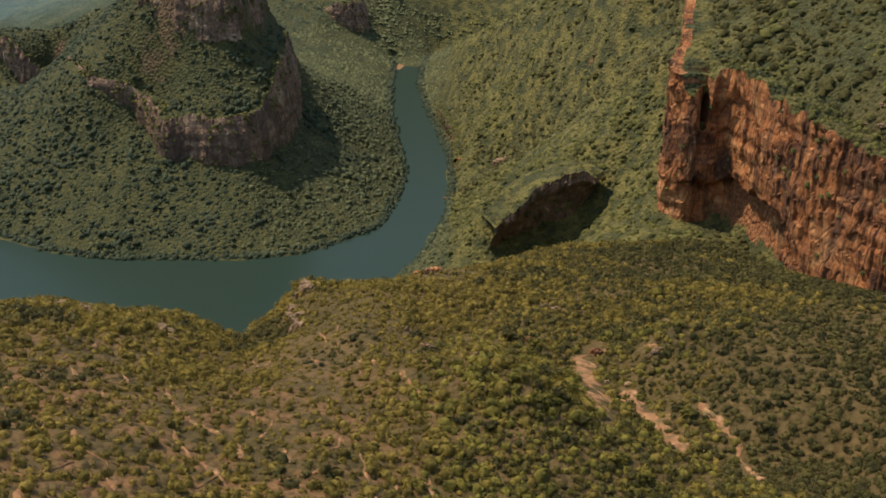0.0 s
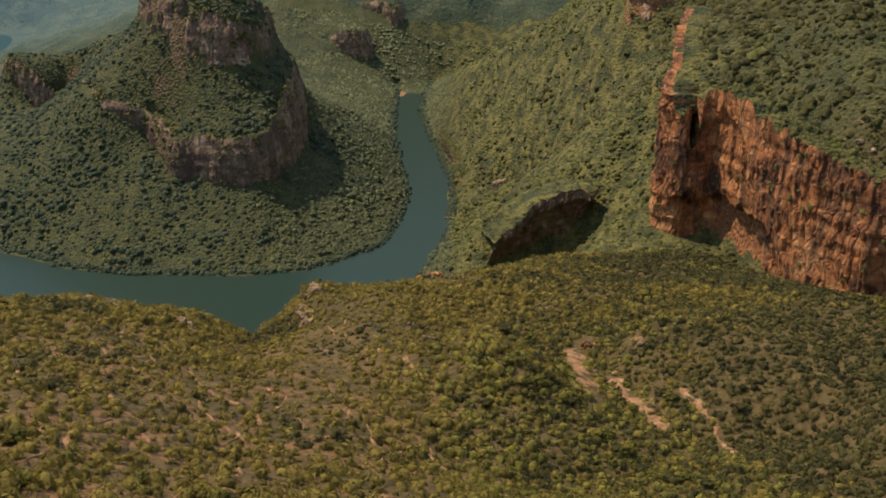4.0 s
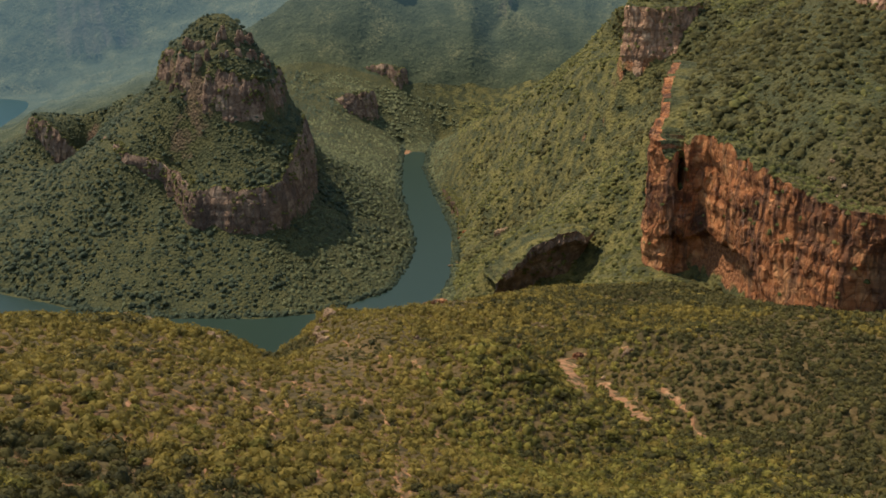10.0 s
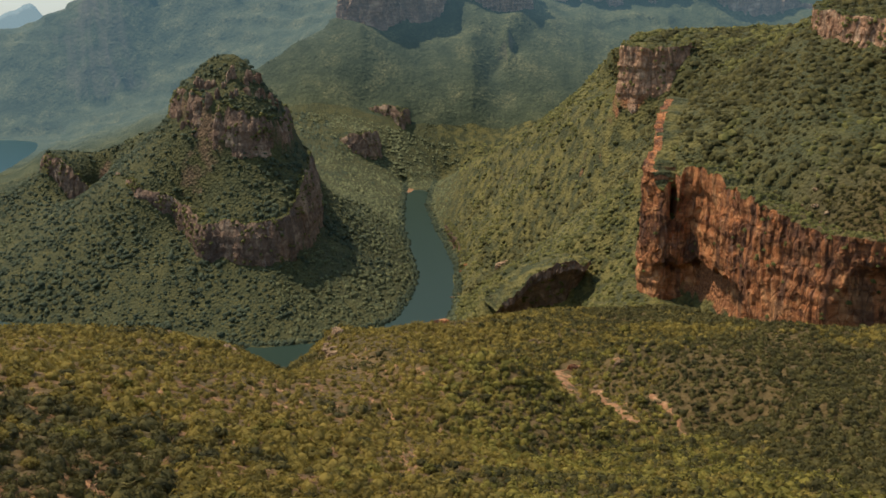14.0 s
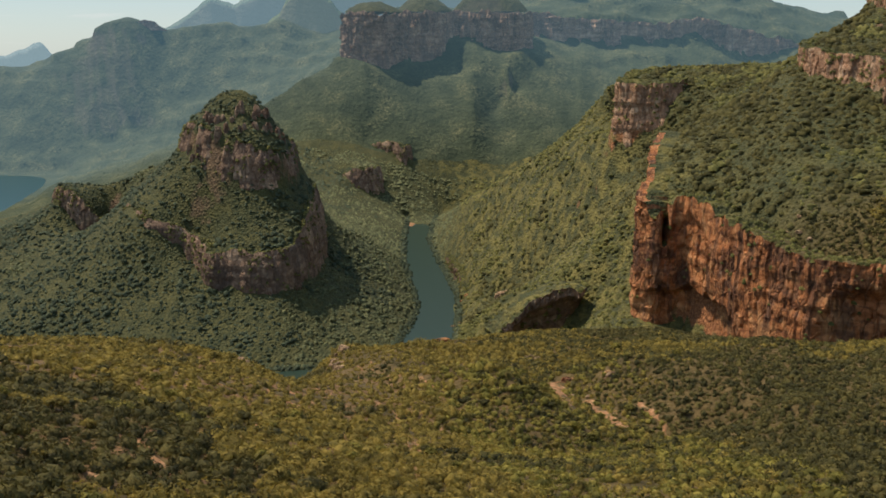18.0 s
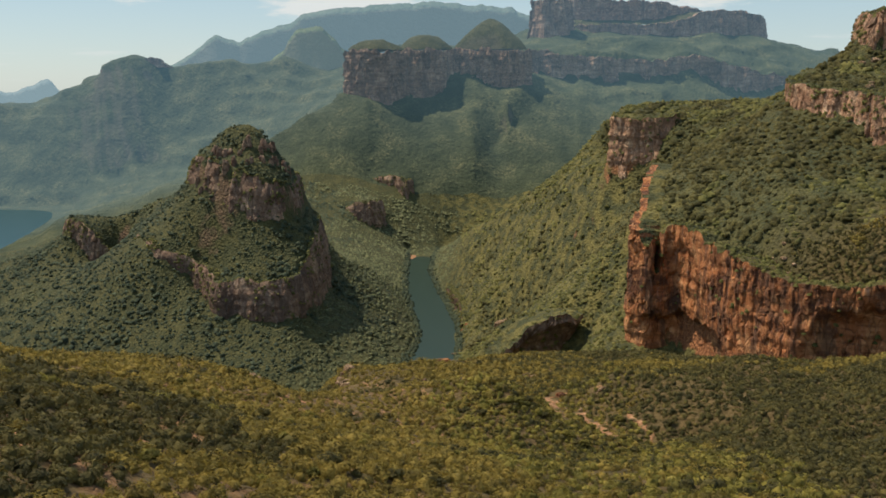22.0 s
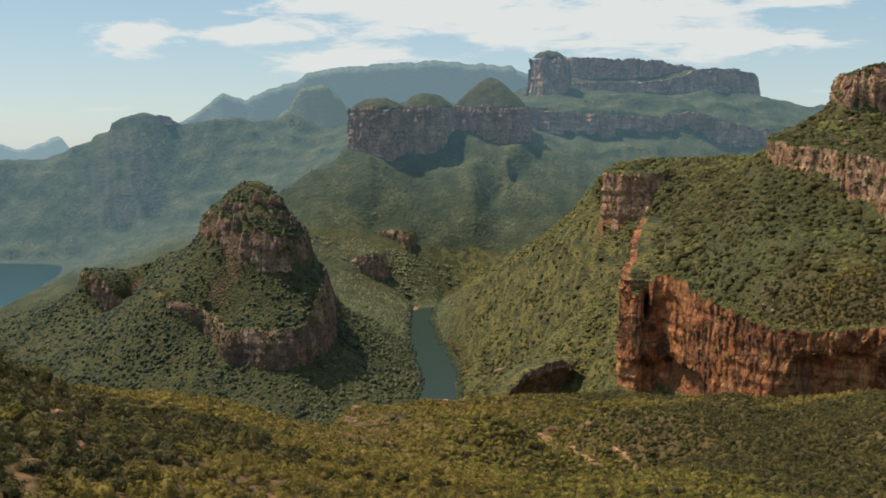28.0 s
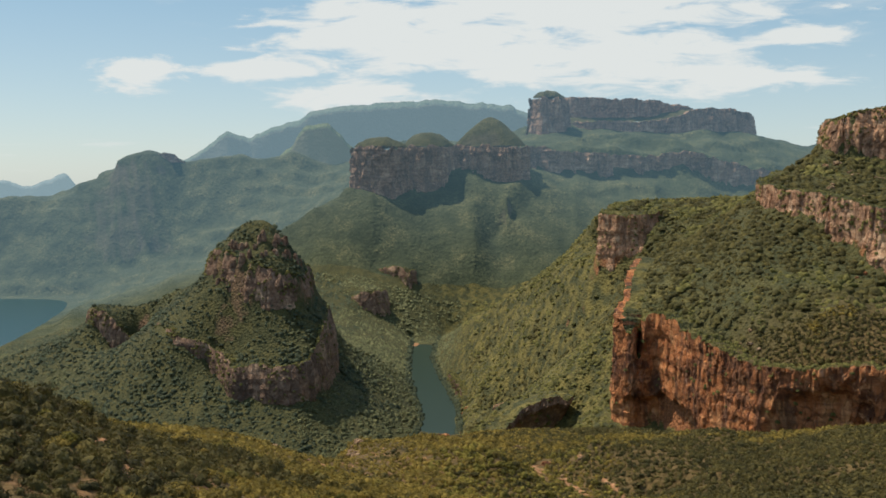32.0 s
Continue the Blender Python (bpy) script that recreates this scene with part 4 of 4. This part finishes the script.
    r, a = np.hypot(x - CENTRE[0], y - CENTRE[1]), np.degrees(np.arctan2(x - CENTRE[0], y - CENTRE[1]))
    ok = (r > rmin) & (r < rmax) & (np.abs(a) < spread)
    x, y = x[ok], y[ok]
    z = lay(x, y)
    steep = np.hypot(lay(x + 4, y) - z, lay(x, y + 4) - z) / 4
    ok = (z > 0.9) & (steep < 2.1)
    return x[ok], y[ok], z[ok], g


def open_ground(x, y):
    """Where soil and dry grass show between the bushes: 0 closed scrub to 1 bare."""
    bare = np.clip(0.55 + 0.8 * fractal(x / 70, y / 70, 0, 61, 3), 0, 1) * np.clip((720 - y) / 150, 0, 1) * np.clip((y - 330) / 120, 0.15, 1) * np.clip((-x + 20) / 100, 0.0, 1)
    return bare


def bushes(name, label, x, y, z, size, g, base, faces, leaves, mat, wobble=0.3, blade=0.25, squat=1.0):
    n = len(x)
    nv = len(base)
    lump = 1 + wobble * g.uniform(-1, 1, (n, nv))
    turn = g.uniform(0, 2 * math.pi, n)
    c, s = np.cos(turn)[:, None], np.sin(turn)[:, None]
    bx, by, bz = base[:, 0], base[:, 1], base[:, 2]
    high = squat * g.uniform(0.62, 1.0, n)[:, None]
    px = x[:, None] + size[:, None] * lump * (c * bx - s * by)
    py = y[:, None] + size[:, None] * lump * (s * bx + c * by)
    pz = z[:, None] + size[:, None] * high * (lump * bz + 0.55)
    v = [np.stack([px, py, pz], -1).reshape(-1, 3)]
    f = [(faces[None] + (np.arange(n) * nv)[:, None, None]).reshape(-1, 3)]
    if leaves:
        d = g.normal(size=(n, leaves, 3))
        d[..., 2] = np.abs(d[..., 2]) * 0.9 - 0.15
        d /= np.linalg.norm(d, axis=-1, keepdims=True)
        reach = g.uniform(0.8, 1.22, (n, leaves, 1))
        mid = np.stack([x, y, z], -1)[:, None] + size[:, None, None] * (d * reach * np.stack([1 + 0 * high, 1 + 0 * high, high], -1) + np.array([0, 0, 0.5]))
        e1 = np.cross(d, g.normal(size=d.shape))
        e1 /= np.linalg.norm(e1, axis=-1, keepdims=True) + 1e-9
        e2 = np.cross(d, e1) + 0.5 * g.normal(size=d.shape)
        k = size[:, None, None] * blade * g.uniform(0.64, 1.36, (n, leaves, 1))
        tri = np.stack([mid + e1 * k, mid - 0.5 * e1 * k + 0.87 * e2 * k, mid - 0.5 * e1 * k - 0.87 * e2 * k], 2).reshape(-1, 3)
        f.append(np.arange(len(tri)).reshape(-1, 3) + n * nv)
        v.append(tri)
    return tagged(mesh_object(name, np.concatenate(v), np.concatenate(f), mat), label, "scrub", kind="stuff")


SHORES = [LAND[1], LAND[4]]


def grow():
    # a low dome: top, two rings, open below
    a = np.arange(5) * 2 * math.pi / 5
    v0 = np.vstack([[(0, 0, 1)], np.stack([0.85 * np.cos(a), 0.85 * np.sin(a), 0 * a + 0.42], 1), np.stack([np.cos(a + 0.63), np.sin(a + 0.63), 0 * a - 0.5], 1)])
    f0 = np.array([(0, 1 + k, 1 + (k + 1) % 5) for k in range(5)] + [t for k in range(5) for t in ((1 + k, 6 + k, 1 + (k + 1) % 5), (6 + k, 6 + (k + 1) % 5, 1 + (k + 1) % 5))])
    # a flatter one for those far off
    v1 = np.vstack([[(0, 0, 0.95)], np.stack([np.cos(a), np.sin(a), 0 * a - 0.45], 1)])
    f1 = np.array([(0, 1 + k, 1 + (k + 1) % 5) for k in range(5)])
    x, y, z, g = places(5.0, 320, 1330, 71, 27.5)
    keep = g.uniform(size=len(x)) > 0.32 * open_ground(x, y)
    x, y, z = x[keep], y[keep], z[keep]
    size = (1.55 + 2.1 * g.uniform(size=len(x)) ** 1.6) * (1 + 0.4 * value_noise(x / 60, y / 60, 0, 62))
    size = size * (1 + 0.35 * np.clip((-60 - x) / 40, 0, 1) * np.clip((420 - y) / 100, 0, 1))
    off = np.min([away(x, y, line) - wide for line, wide in TRACKS], axis=0) > g.uniform(-1.3, 0.6, len(x)) * size - 0.2
    x, y, z, size = x[off], y[off], z[off], size[off]
    # dark green growth in patches; low in the west also backlit shade as colour
    lush = value_noise(x / 55, y / 55, 0, 63) + 0.6 * value_noise(x / 14, y / 14, 0, 64) + np.clip((x - 150) / 110, -0.9, 0.7) + 0.8 * np.clip((x - 140) / 50, 0, 1) * np.clip((650 - y) / 60, 0, 1) + 0.55 * np.clip((-50 - x) / 60, 0, 1) + 1.7 * np.clip((-45 - x) / 60, 0, 1) * np.clip((470 - y) / 120, 0, 1) > 0.1
    fresh = (np.abs(x - 75 + 0.05 * (y - 600)) < 70 + 25 * value_noise(x / 40, y / 40, 0, 78)) & (y < 760) & (g.uniform(size=len(x)) < 0.6)
    for which, label, mat in ((lush & ~fresh, "dense dark green bushes on the near hills", DARK_LEAF), (~lush & ~fresh, "olive and yellow-green bushes on the near hills", LEAF), (fresh, "fresh green bushes in the gully and below it", GREEN_LEAF)):
        close = np.hypot(x - CENTRE[0], y - CENTRE[1]) < 600
        a, c = which & close, which & ~close
        bushes("scrub", label, x[a], y[a], z[a] - 0.6, size[a] * 0.95, g, v0 * 0.82, f0, 72, mat, 0.35, 0.17)
        bushes("scrub", label, x[c], y[c], z[c] - 0.5, size[c], g, v0 * 0.82, f0, 20, mat)
    # close bush on the eastern hill
    x, y, z, g = places(5.2, 640, 1330, 75, 27.5)
    keep = (x > 40 + 40 * value_noise(x / 60, y / 60, 0, 70)) & (g.uniform(size=len(x)) < 0.85)
    x, y, z = x[keep], y[keep], z[keep]
    off = np.min([away(x, y, line) - wide for line, wide in TRACKS], axis=0) > 1.0
    x, y, z = x[off], y[off], z[off]
    for which, mat in ((x % 1 < 0.6, OLIVE_LEAF), (x % 1 >= 0.6, DARK_LEAF)):
        bushes("scrub", "close olive bush on the eastern hill", x[which], y[which], z[which] - 0.4, g.uniform(1.3, 3.0, which.sum()), g, v0 * 0.82, f0, 16, mat)
    # small shrubs and tufts between them
    x, y, z, g = places(4.0, 300, 700, 74, 27.5)
    keep = value_noise(x / 16, y / 16, 0, 68) + 0.8 * g.uniform(-1, 1, len(x)) > -0.35
    x, y, z = x[keep], y[keep], z[keep]
    size = g.uniform(0.35, 1.05, len(x))
    off = np.min([away(x, y, line) - wide for line, wide in TRACKS], axis=0) > -0.2
    bushes("scrub", "small dry shrubs and tufts of yellow grass", x[off], y[off], z[off] - 0.2, size[off], g, v0 * 0.55, f0, 12, DRY_LEAF, 0.35, 0.34)
    x, y, z, g = places(5.6, 1330, 3290, 72, 24.2)
    # closed bush on the peninsula and in the folds, grass between clumps on the spur
    grassy = np.clip((x + 10) / 60, 0, 1) * np.clip((y - 1420) / 120, 0, 1) * np.clip((330 - x) / 60, 0, 1) * np.clip(0.10 + 0.9 * fractal(x / 70, y / 70, 0, 77, 3), 0, 0.5)
    keep = (g.uniform(size=len(x)) > np.maximum(grassy, np.clip((y - 2350) / 800, 0, 0.35))) & (y < 3040)
    x, y, z = x[keep], y[keep], z[keep]
    size = (1.3 + 3.9 * g.uniform(size=len(x)) ** 2.2) * (1 + 0.35 * value_noise(x / 45, y / 45, 0, 69)) * (1 + 0.3 * np.clip((y - 2300) / 700, 0, 1)) * (1 + 0.25 * np.clip((x - 280) / 60, 0, 1))
    lush = value_noise(x / 150, y / 150, 0, 65) + 0.7 * value_noise(x / 25, y / 25, 0, 66) - np.clip((x + 270) / 100, -0.85, 0.75) + np.clip((x - 240) / 40, 0, 1.1) * np.clip((1750 - y) / 100, 0, 1) - np.clip((y - 2050) / 400, 0, 0.6) > -0.05
    # darker bushes along the gully put its shadowed crease into leaf colour
    fold = away(x, y, np.array([(50, 1700), (103, 1760), (160, 1652), (225, 1552), (262, 1490)], float)) < 34 + 14 * value_noise(x / 30, y / 30, 0, 79)
    lush = lush | fold
    west = x < 20 + 0.02 * (y - 1500)
    for which, mat in ((lush & west, HAZY_MID_LEAF), (~lush & west, HAZY_SHORE_LEAF), (lush & ~west, OLIVE_LEAF), (~lush & ~west, SLOPE_LEAF)):
        for part, base, faces in ((which & (y < 2250), v0, f0), (which & (y >= 2250), v1, f1)):
            if part.any():
                bushes("scrub", "dense green bush cover on the canyon slopes", x[part], y[part], z[part] - (1.2 if base is v0 else 0.5) - 0.5 * np.clip((y[part] - 2300) / 400, 0, 1), size[part], g, base, faces, 0, mat, 0.42, squat=0.8)
    # distant bush, thinner and coarser
    x, y, z, g = places(11.0, 3240, 4680, 73, 24.2)
    keep = (y > 3000) & (g.uniform(size=len(x)) > 0.25)
    x, y, z = x[keep], y[keep], z[keep]
    bushes("scrub", "hazy bush cover on the distant slopes", x, y, z - 2.7, g.uniform(2.2, 4.8, len(x)), g, v1, f1, 0, FAR_LAND, 0.4)
    # bush beside and behind the flight
    x, y = np.meshgrid(np.arange(-700, 700, 6.4), np.arange(-520, 560, 6.4))
    x, y = (a.ravel() + g.uniform(-3.5, 3.5, a.size) for a in (x, y))
    r, turn = np.hypot(x - CENTRE[0], y - CENTRE[1]), np.degrees(np.arctan2(x - CENTRE[0], y - CENTRE[1]))
    ok = (r < 300) | (np.abs(turn) > 27.5)
    x, y = x[ok], y[ok]
    shade = value_noise(x / 40, y / 40, 0, 80) + 0.7 * g.uniform(-1, 1, len(x)) > 0.05
    for which, label, mat in ((shade, "dark green bushes beside the flight path", DARK_LEAF), (~shade, "olive bushes beside the flight path", LEAF)):
        bushes("scrub", label, x[which], y[which], lay(x[which], y[which]) - 0.2, g.uniform(1.5, 3.6, which.sum()), g, v1, f1, 0, mat, 0.4)
    # tree belt along the water
    xs, ys = [], []
    for line in (SHORES[0], SHORES[1]):
        s = spline(line[:, :2].tolist(), 3.6)
        s = s[(s[:, 1] < 2900) & (s[:, 0] > -900)]
        for _ in range(2):
            xs.append(s[:, 0] + g.normal(size=len(s)) * 3.5), ys.append(s[:, 1] + g.normal(size=len(s)) * 3.0)
    x, y = np.concatenate(xs), np.concatenate(ys)
    z = lay(x, y)
    ok = (z > -1.5) & (z < 9)
    x, y, z = x[ok], y[ok], np.maximum(z[ok], 0)
    bushes("scrub", "dark trees overhanging the river bank", x, y, z - 0.5, g.uniform(2.2, 4.4, len(x)), g, v0, f0, 0, HAZY_MID_LEAF, 0.35)
    xs, ys, zs = [], [], []
    for grid, kind in RIMS:
        if kind == "far":
            continue
        n, strip = grid.shape[1], grid[-3:]
        k = g.integers(120 if kind == "red" else 0, n - 1, int(n * (1.8 if kind == "red" else 1.1)))
        f = g.uniform(0.0, 1.0, len(k))[:, None]
        p = strip[0, k] * (1 - f) + strip[2, k] * f
        # a few on the ledges of the face, most of them high up
        k = g.integers(0, n - 1, int(n * (0.5 if kind == "red" else 1.5)))
        row = (np.sqrt(g.uniform(0.05, 1.0, len(k))) * (len(grid) - 4)).astype(int)
        q = grid[row, k]
        q = q[value_noise(q[:, 0] / 18, q[:, 1] / 18, q[:, 2] / 22, 67) > (0.12 if kind == "red" else -0.12)]
        for a in (p, q):
            xs.append(a[:, 0]), ys.append(a[:, 1]), zs.append(a[:, 2])
    x, y, z = (np.concatenate(a) for a in (xs, ys, zs))
    bushes("scrub", "bushes along the rims and ledges of the cliffs", x, y, z - 0.6, g.uniform(1.2, 3.2, len(x)), g, v0, f0, 10, SLOPE_LEAF)


grow()


# ---- loose rocks ----
rng = np.random.default_rng(91)
for k, (x, y, n, size, kind) in enumerate([
    (-88, 812, 4, 3.2, "pale"), (-92, 876, 5, 3.4, "pale"), (-98, 830, 3, 3.0, "pale"), (-4, 905, 5, 3.0, "red"), (-216, 760, 5, 3.2, "pale"), (-188, 800, 3, 2.6, "red"), (70, 826, 3, 3.0, "grey"),
    (110, 1752, 2, 8.5, "pale"), (98, 1746, 2, 5.5, "pale"), (350, 1022, 4, 3.6, "grey"), (360, 1004, 3, 3.4, "grey"), (337, 1018, 2, 2.6, "grey"), (98, 700, 2, 2.0, "pale"),
    (559, 1288, 3, 4.0, "pale"), (546, 1222, 3, 4.2, "pale"), (582, 1386, 4, 4.6, "pale"), (600, 1340, 4, 3.6, "pale"), (620, 1300, 4, 3.6, "pale"), (512, 1080, 2, 3.8, "red"), (545, 1180, 3, 3.4, "pale"),
    (415, 912, 4, 3.4, "red"), (30, 1840, 4, 3.0, "red"), (24, 1700, 4, 2.6, "pale"), (-40, 1580, 3, 2.0, "pale"), (-120, 178, 3, 0.9, "pale"), (-112, 200, 3, 0.8, "pale"), (-92, 300, 2, 0.9, "pale")]):
    for j in range(n):
        label = {"pale": "weathered pale sandstone boulder", "red": "reddish weathered rock lump", "grey": "flat grey rock slab in the scrub"}[kind]
        boulder(label, x + rng.normal() * size * 1.6, y + rng.normal() * size * 1.6, size * rng.uniform(0.5, 1.1), 100 + 7 * k + j, {"pale": PALE, "red": RED, "grey": PALE}[kind], flat=0.55 if kind == "grey" else 0.8)


# ---- rock outcrops on the near hills ----
def crag(label, x, y, wide, tall, seed, mat):
    """A broken outcrop: angular blocks that lean on one another, tallest in the middle."""
    g = np.random.default_rng(seed)
    root = tagged(new("rock_outcrop"), label, "rock outcrop", "rock outcrops on the near hills")
    ground = float(lay([x], [y])[0])
    root.location = (x, y, ground)
    v0, f0 = icosphere(2)
    for k in range(7):
        a, r = k * 2.4 + g.uniform(-0.3, 0.3), wide * 0.62 * math.sqrt(k / 7)
        bx, by = r * math.cos(a), 0.6 * r * math.sin(a)
        size = wide * g.uniform(0.22, 0.40)
        high = tall * (1 - 0.5 * r / wide) * g.uniform(0.5, 0.75)
        lump = 1 + 0.22 * fractal(v0[:, 0] * 1.7 + k, v0[:, 1] * 1.7, v0[:, 2] * 1.7, seed + k, 3)
        v = np.sign(v0) * np.abs(v0) ** 0.5 * lump[:, None] * np.array([size, size * 0.8, high])
        c, t = math.cos(a * 1.7), math.sin(a * 1.7)
        v = np.stack([v[:, 0] * c - v[:, 1] * t + 0.15 * v[:, 2], v[:, 0] * t + v[:, 1] * c, v[:, 2]], 1)
        under = float(lay([x + bx], [y + by])[0]) - ground
        mesh_object("block", v + np.array([bx, by, under + 0.25 * high]), f0, mat, False, root)
    return root


for k, (x, y, wide, tall, mat) in enumerate([
    (-87, 792, 8, 7, PALE), (-91, 866, 9, 6, PALE), (-84, 872, 5, 4, RED), (0, 911, 7, 5, RED), (-6, 900, 5, 4, PALE), (-154, 736, 8, 3.5, PALE), (-146, 728, 5, 2.5, PALE), (-198, 742, 8, 6, PALE), (-205, 753, 7, 5, PALE),
    (72, 820, 6, 4, PALE), (78, 815, 5, 3, PALE), (93, 741, 5, 3.5, RED), (122, 720, 6, 2.2, PALE), (139, 767, 6, 2, PALE), (-17, 752, 5, 2.5, PALE), (-3, 720, 4, 2.5, PALE), (22, 664, 5, 2.5, PALE), (56, 752, 5, 2.5, RED),
    (-118, 162, 3.2, 1.4, PALE), (-136, 218, 3.6, 1.6, PALE), (-103, 140, 2.6, 1.0, PALE), (-128, 196, 2.8, 1.2, PALE)]):
    crag("weathered tan rock outcrop among bushes" if mat == PALE else "broken reddish rock outcrop among bushes", x, y, wide, tall, 600 + 11 * k, mat)


# ---- single trees near the flight ----
def tree_parts(seed, size):
    """A small bushveld tree: trunk with limbs, and a crown of leaf clumps with gaps."""
    g = np.random.default_rng(seed)
    bm = bmesh.new()

    def limb(a, b, r0, r1, sides=6):
        a, b = Vector(a), Vector(b)
        m = Matrix.Translation((a + b) / 2) @ (b - a).to_track_quat("Z", "Y").to_matrix().to_4x4()
        bmesh.ops.create_cone(bm, segments=sides, radius1=r0, radius2=r1, depth=(b - a).length, matrix=m)

    fork = (0.1 * size * g.normal(), 0.1 * size * g.normal(), 0.55 * size)
    limb((0, 0, -0.5), fork, 0.085 * size, 0.055 * size, 7)
    hubs = []
    for k in range(5):
        a = k * 1.257 + g.uniform(-0.4, 0.4)
        tip = (fork[0] + 0.62 * size * math.cos(a), fork[1] + 0.62 * size * math.sin(a), fork[2] + size * g.uniform(0.25, 0.6))
        limb(fork, tip, 0.045 * size, 0.018 * size, 5)
        hubs.append((tip, size * g.uniform(0.42, 0.62)))
    hubs.append(((fork[0], fork[1], fork[2] + 0.62 * size), size * 0.6))
    wood = bpy.data.meshes.new("trunk")
    bm.to_mesh(wood)
    bm.free()
    wood.materials.append(BARK)
    vs, fs, base = [], [], 0
    ico_v, ico_f = icosphere(1)
    for hub, r in hubs:
        lump = ico_v * r * 0.72 * (1 + 0.25 * g.uniform(-1, 1, (len(ico_v), 1))) * np.array([1, 1, 0.8]) + np.array(hub)
        vs.append(lump), fs.append(ico_f + base)
        base += len(lump)
        n = 58
        d = g.normal(size=(n, 3))
        d /= np.linalg.norm(d, axis=1)[:, None]
        mid = np.array(hub) + d * r * g.uniform(0.7, 1.15, (n, 1)) * np.array([1, 1, 0.8])
        e1 = np.cross(d, g.normal(size=(n, 3)))
        e1 /= np.linalg.norm(e1, axis=1)[:, None] + 1e-9
        e2 = np.cross(d, e1) + 0.5 * g.normal(size=(n, 3))
        k = r * g.uniform(0.14, 0.30, (n, 1))
        vs.append(np.stack([mid + e1 * k, mid - 0.5 * e1 * k + 0.87 * e2 * k, mid - 0.5 * e1 * k - 0.87 * e2 * k], 1).reshape(-1, 3))
        fs.append(np.arange(3 * n).reshape(-1, 3) + base)
        base += 3 * n
    return wood, np.concatenate(vs), np.concatenate(fs)


def bark():
    m, n, l, p = material("grey_bark")
    at = position(n)
    l.new(ramp(n, l, spotted(n, l, at, 3.0, 5), [(0.3, (0.07, 0.05, 0.035)), (0.7, (0.17, 0.13, 0.09))]), p.inputs["Base Color"])
    return m


BARK = bark()
models = []
for k, (mat, label) in enumerate(((LEAF, "rounded olive-green bushveld tree"), (GREEN_LEAF, "bright green spreading tree in the gully"), (LEAF, "yellow-green multi-stemmed thorn bush"), (DARK_LEAF, "dense dark green evergreen bush"))):
    wood, v, f = tree_parts(200 + k, 2.6)
    root = tagged(new("tree"), label, "tree", "single trees on the near hills")
    new("trunk", wood).parent = root
    mesh_object("crown", v, f, mat, True, root)
    models.append(root)
spots = [(144, 822, 1.7), (173, 729, 1.3), (62, 681, 1.6), (106, 651, 1.5), (127, 660, 1.6), (25, 612, 1.4), (67, 660, 1.6), (70, 690, 1.7), (58, 700, 1.5), (50, 720, 1.4), (120, 640, 1.3), (160, 640, 1.4)] + [(52 + 9 * math.sin(k * 2.3), 770 - 9.0 * k, 1.2 + 0.25 * (k % 4)) for k in range(16)] + [(66 + 3.2 * k, 640 - 6 * k + 5 * math.cos(3 * k), 1.1 + 0.2 * (k % 3)) for k in range(18)]
gen = np.random.default_rng(205)
while len(spots) < 250:
    x, y = gen.uniform(-190, 10), gen.uniform(130, 470)
    if abs(x) < 0.43 * (y + 230) and len(spots) < 200 or y > 300:
        spots.append((x, y, gen.uniform(0.8, 1.6)))
heights = lay([p[0] for p in spots], [p[1] for p in spots])
used = set()
for k, ((x, y, size), z) in enumerate(zip(spots, heights)):
    if min(away(np.array([x]), np.array([y]), line)[0] - wide for line, wide in TRACKS) < 1.5:
        continue
    kind = (1, 1, 3)[k % 3] if k < 46 else int(gen.integers(0, 4))
    m = pose(x, y, z - 0.3, 0, 0, gen.uniform(0, 360)) @ Matrix.Diagonal((size, size, size * gen.uniform(0.7, 1.0), 1))
    if kind not in used:
        used.add(kind)
        models[kind].matrix_basis = m
    else:
        made = copy_thing(models[kind], m)
        made.matrix_basis = m


# ---- rock ribs on the dome ----
def rib_stone(x, y, size, tall, seed):
    """An upright fluted rib of rock, broader at its foot."""
    v, f = icosphere(3)
    k = 1 + 0.25 * fractal(v[:, 0] * 2 + seed, v[:, 1] * 2, v[:, 2] * 0.8, seed, 3)
    v = np.sign(v) * np.abs(v) ** 0.6 * k[:, None] * np.array([size, size * 0.8, tall])
    v[:, :2] *= (1 - 0.22 * v[:, 2:] / tall)
    ob = tagged(mesh_object("rock_rib", v, f, BROWN, False), "upright fluted rock rib on the dome", "rock", "rock ribs of the dome")
    ob.matrix_world = pose(x, y, float(lay([x], [y])[0]) + tall * 0.0, 6, 0, seed * 31 % 90 - 45)


for k in range(26):
    a = -2.55 + 2.3 * (k % 13) / 12
    far = 1.0 if k < 13 else 0.66
    rib_stone(-362 + 88 * far * math.cos(a) + rng.normal() * 4, 1792 + 74 * far * math.sin(a) + rng.normal() * 3, rng.uniform(3.5, 6.5), rng.uniform(8, 17), 300 + k)

u = np.linspace(0, 2 * math.pi, 28, endpoint=False)
f = np.linspace(1, 0.05, 6)[:, None]
x, y = -92 + 15 * f * np.cos(u) * (1 + 0.25 * np.sin(3 * u)), 2770 + 44 * f * np.sin(u)
z = -0.8 + 2.6 * (1 - f**2) + 0 * x
tagged(mesh_object("sandbar", np.stack([x, y, z], -1).reshape(-1, 3), quads(6, 28, True), EARTH), "low sandy islet in the river head", "sandbar", kind="structure")
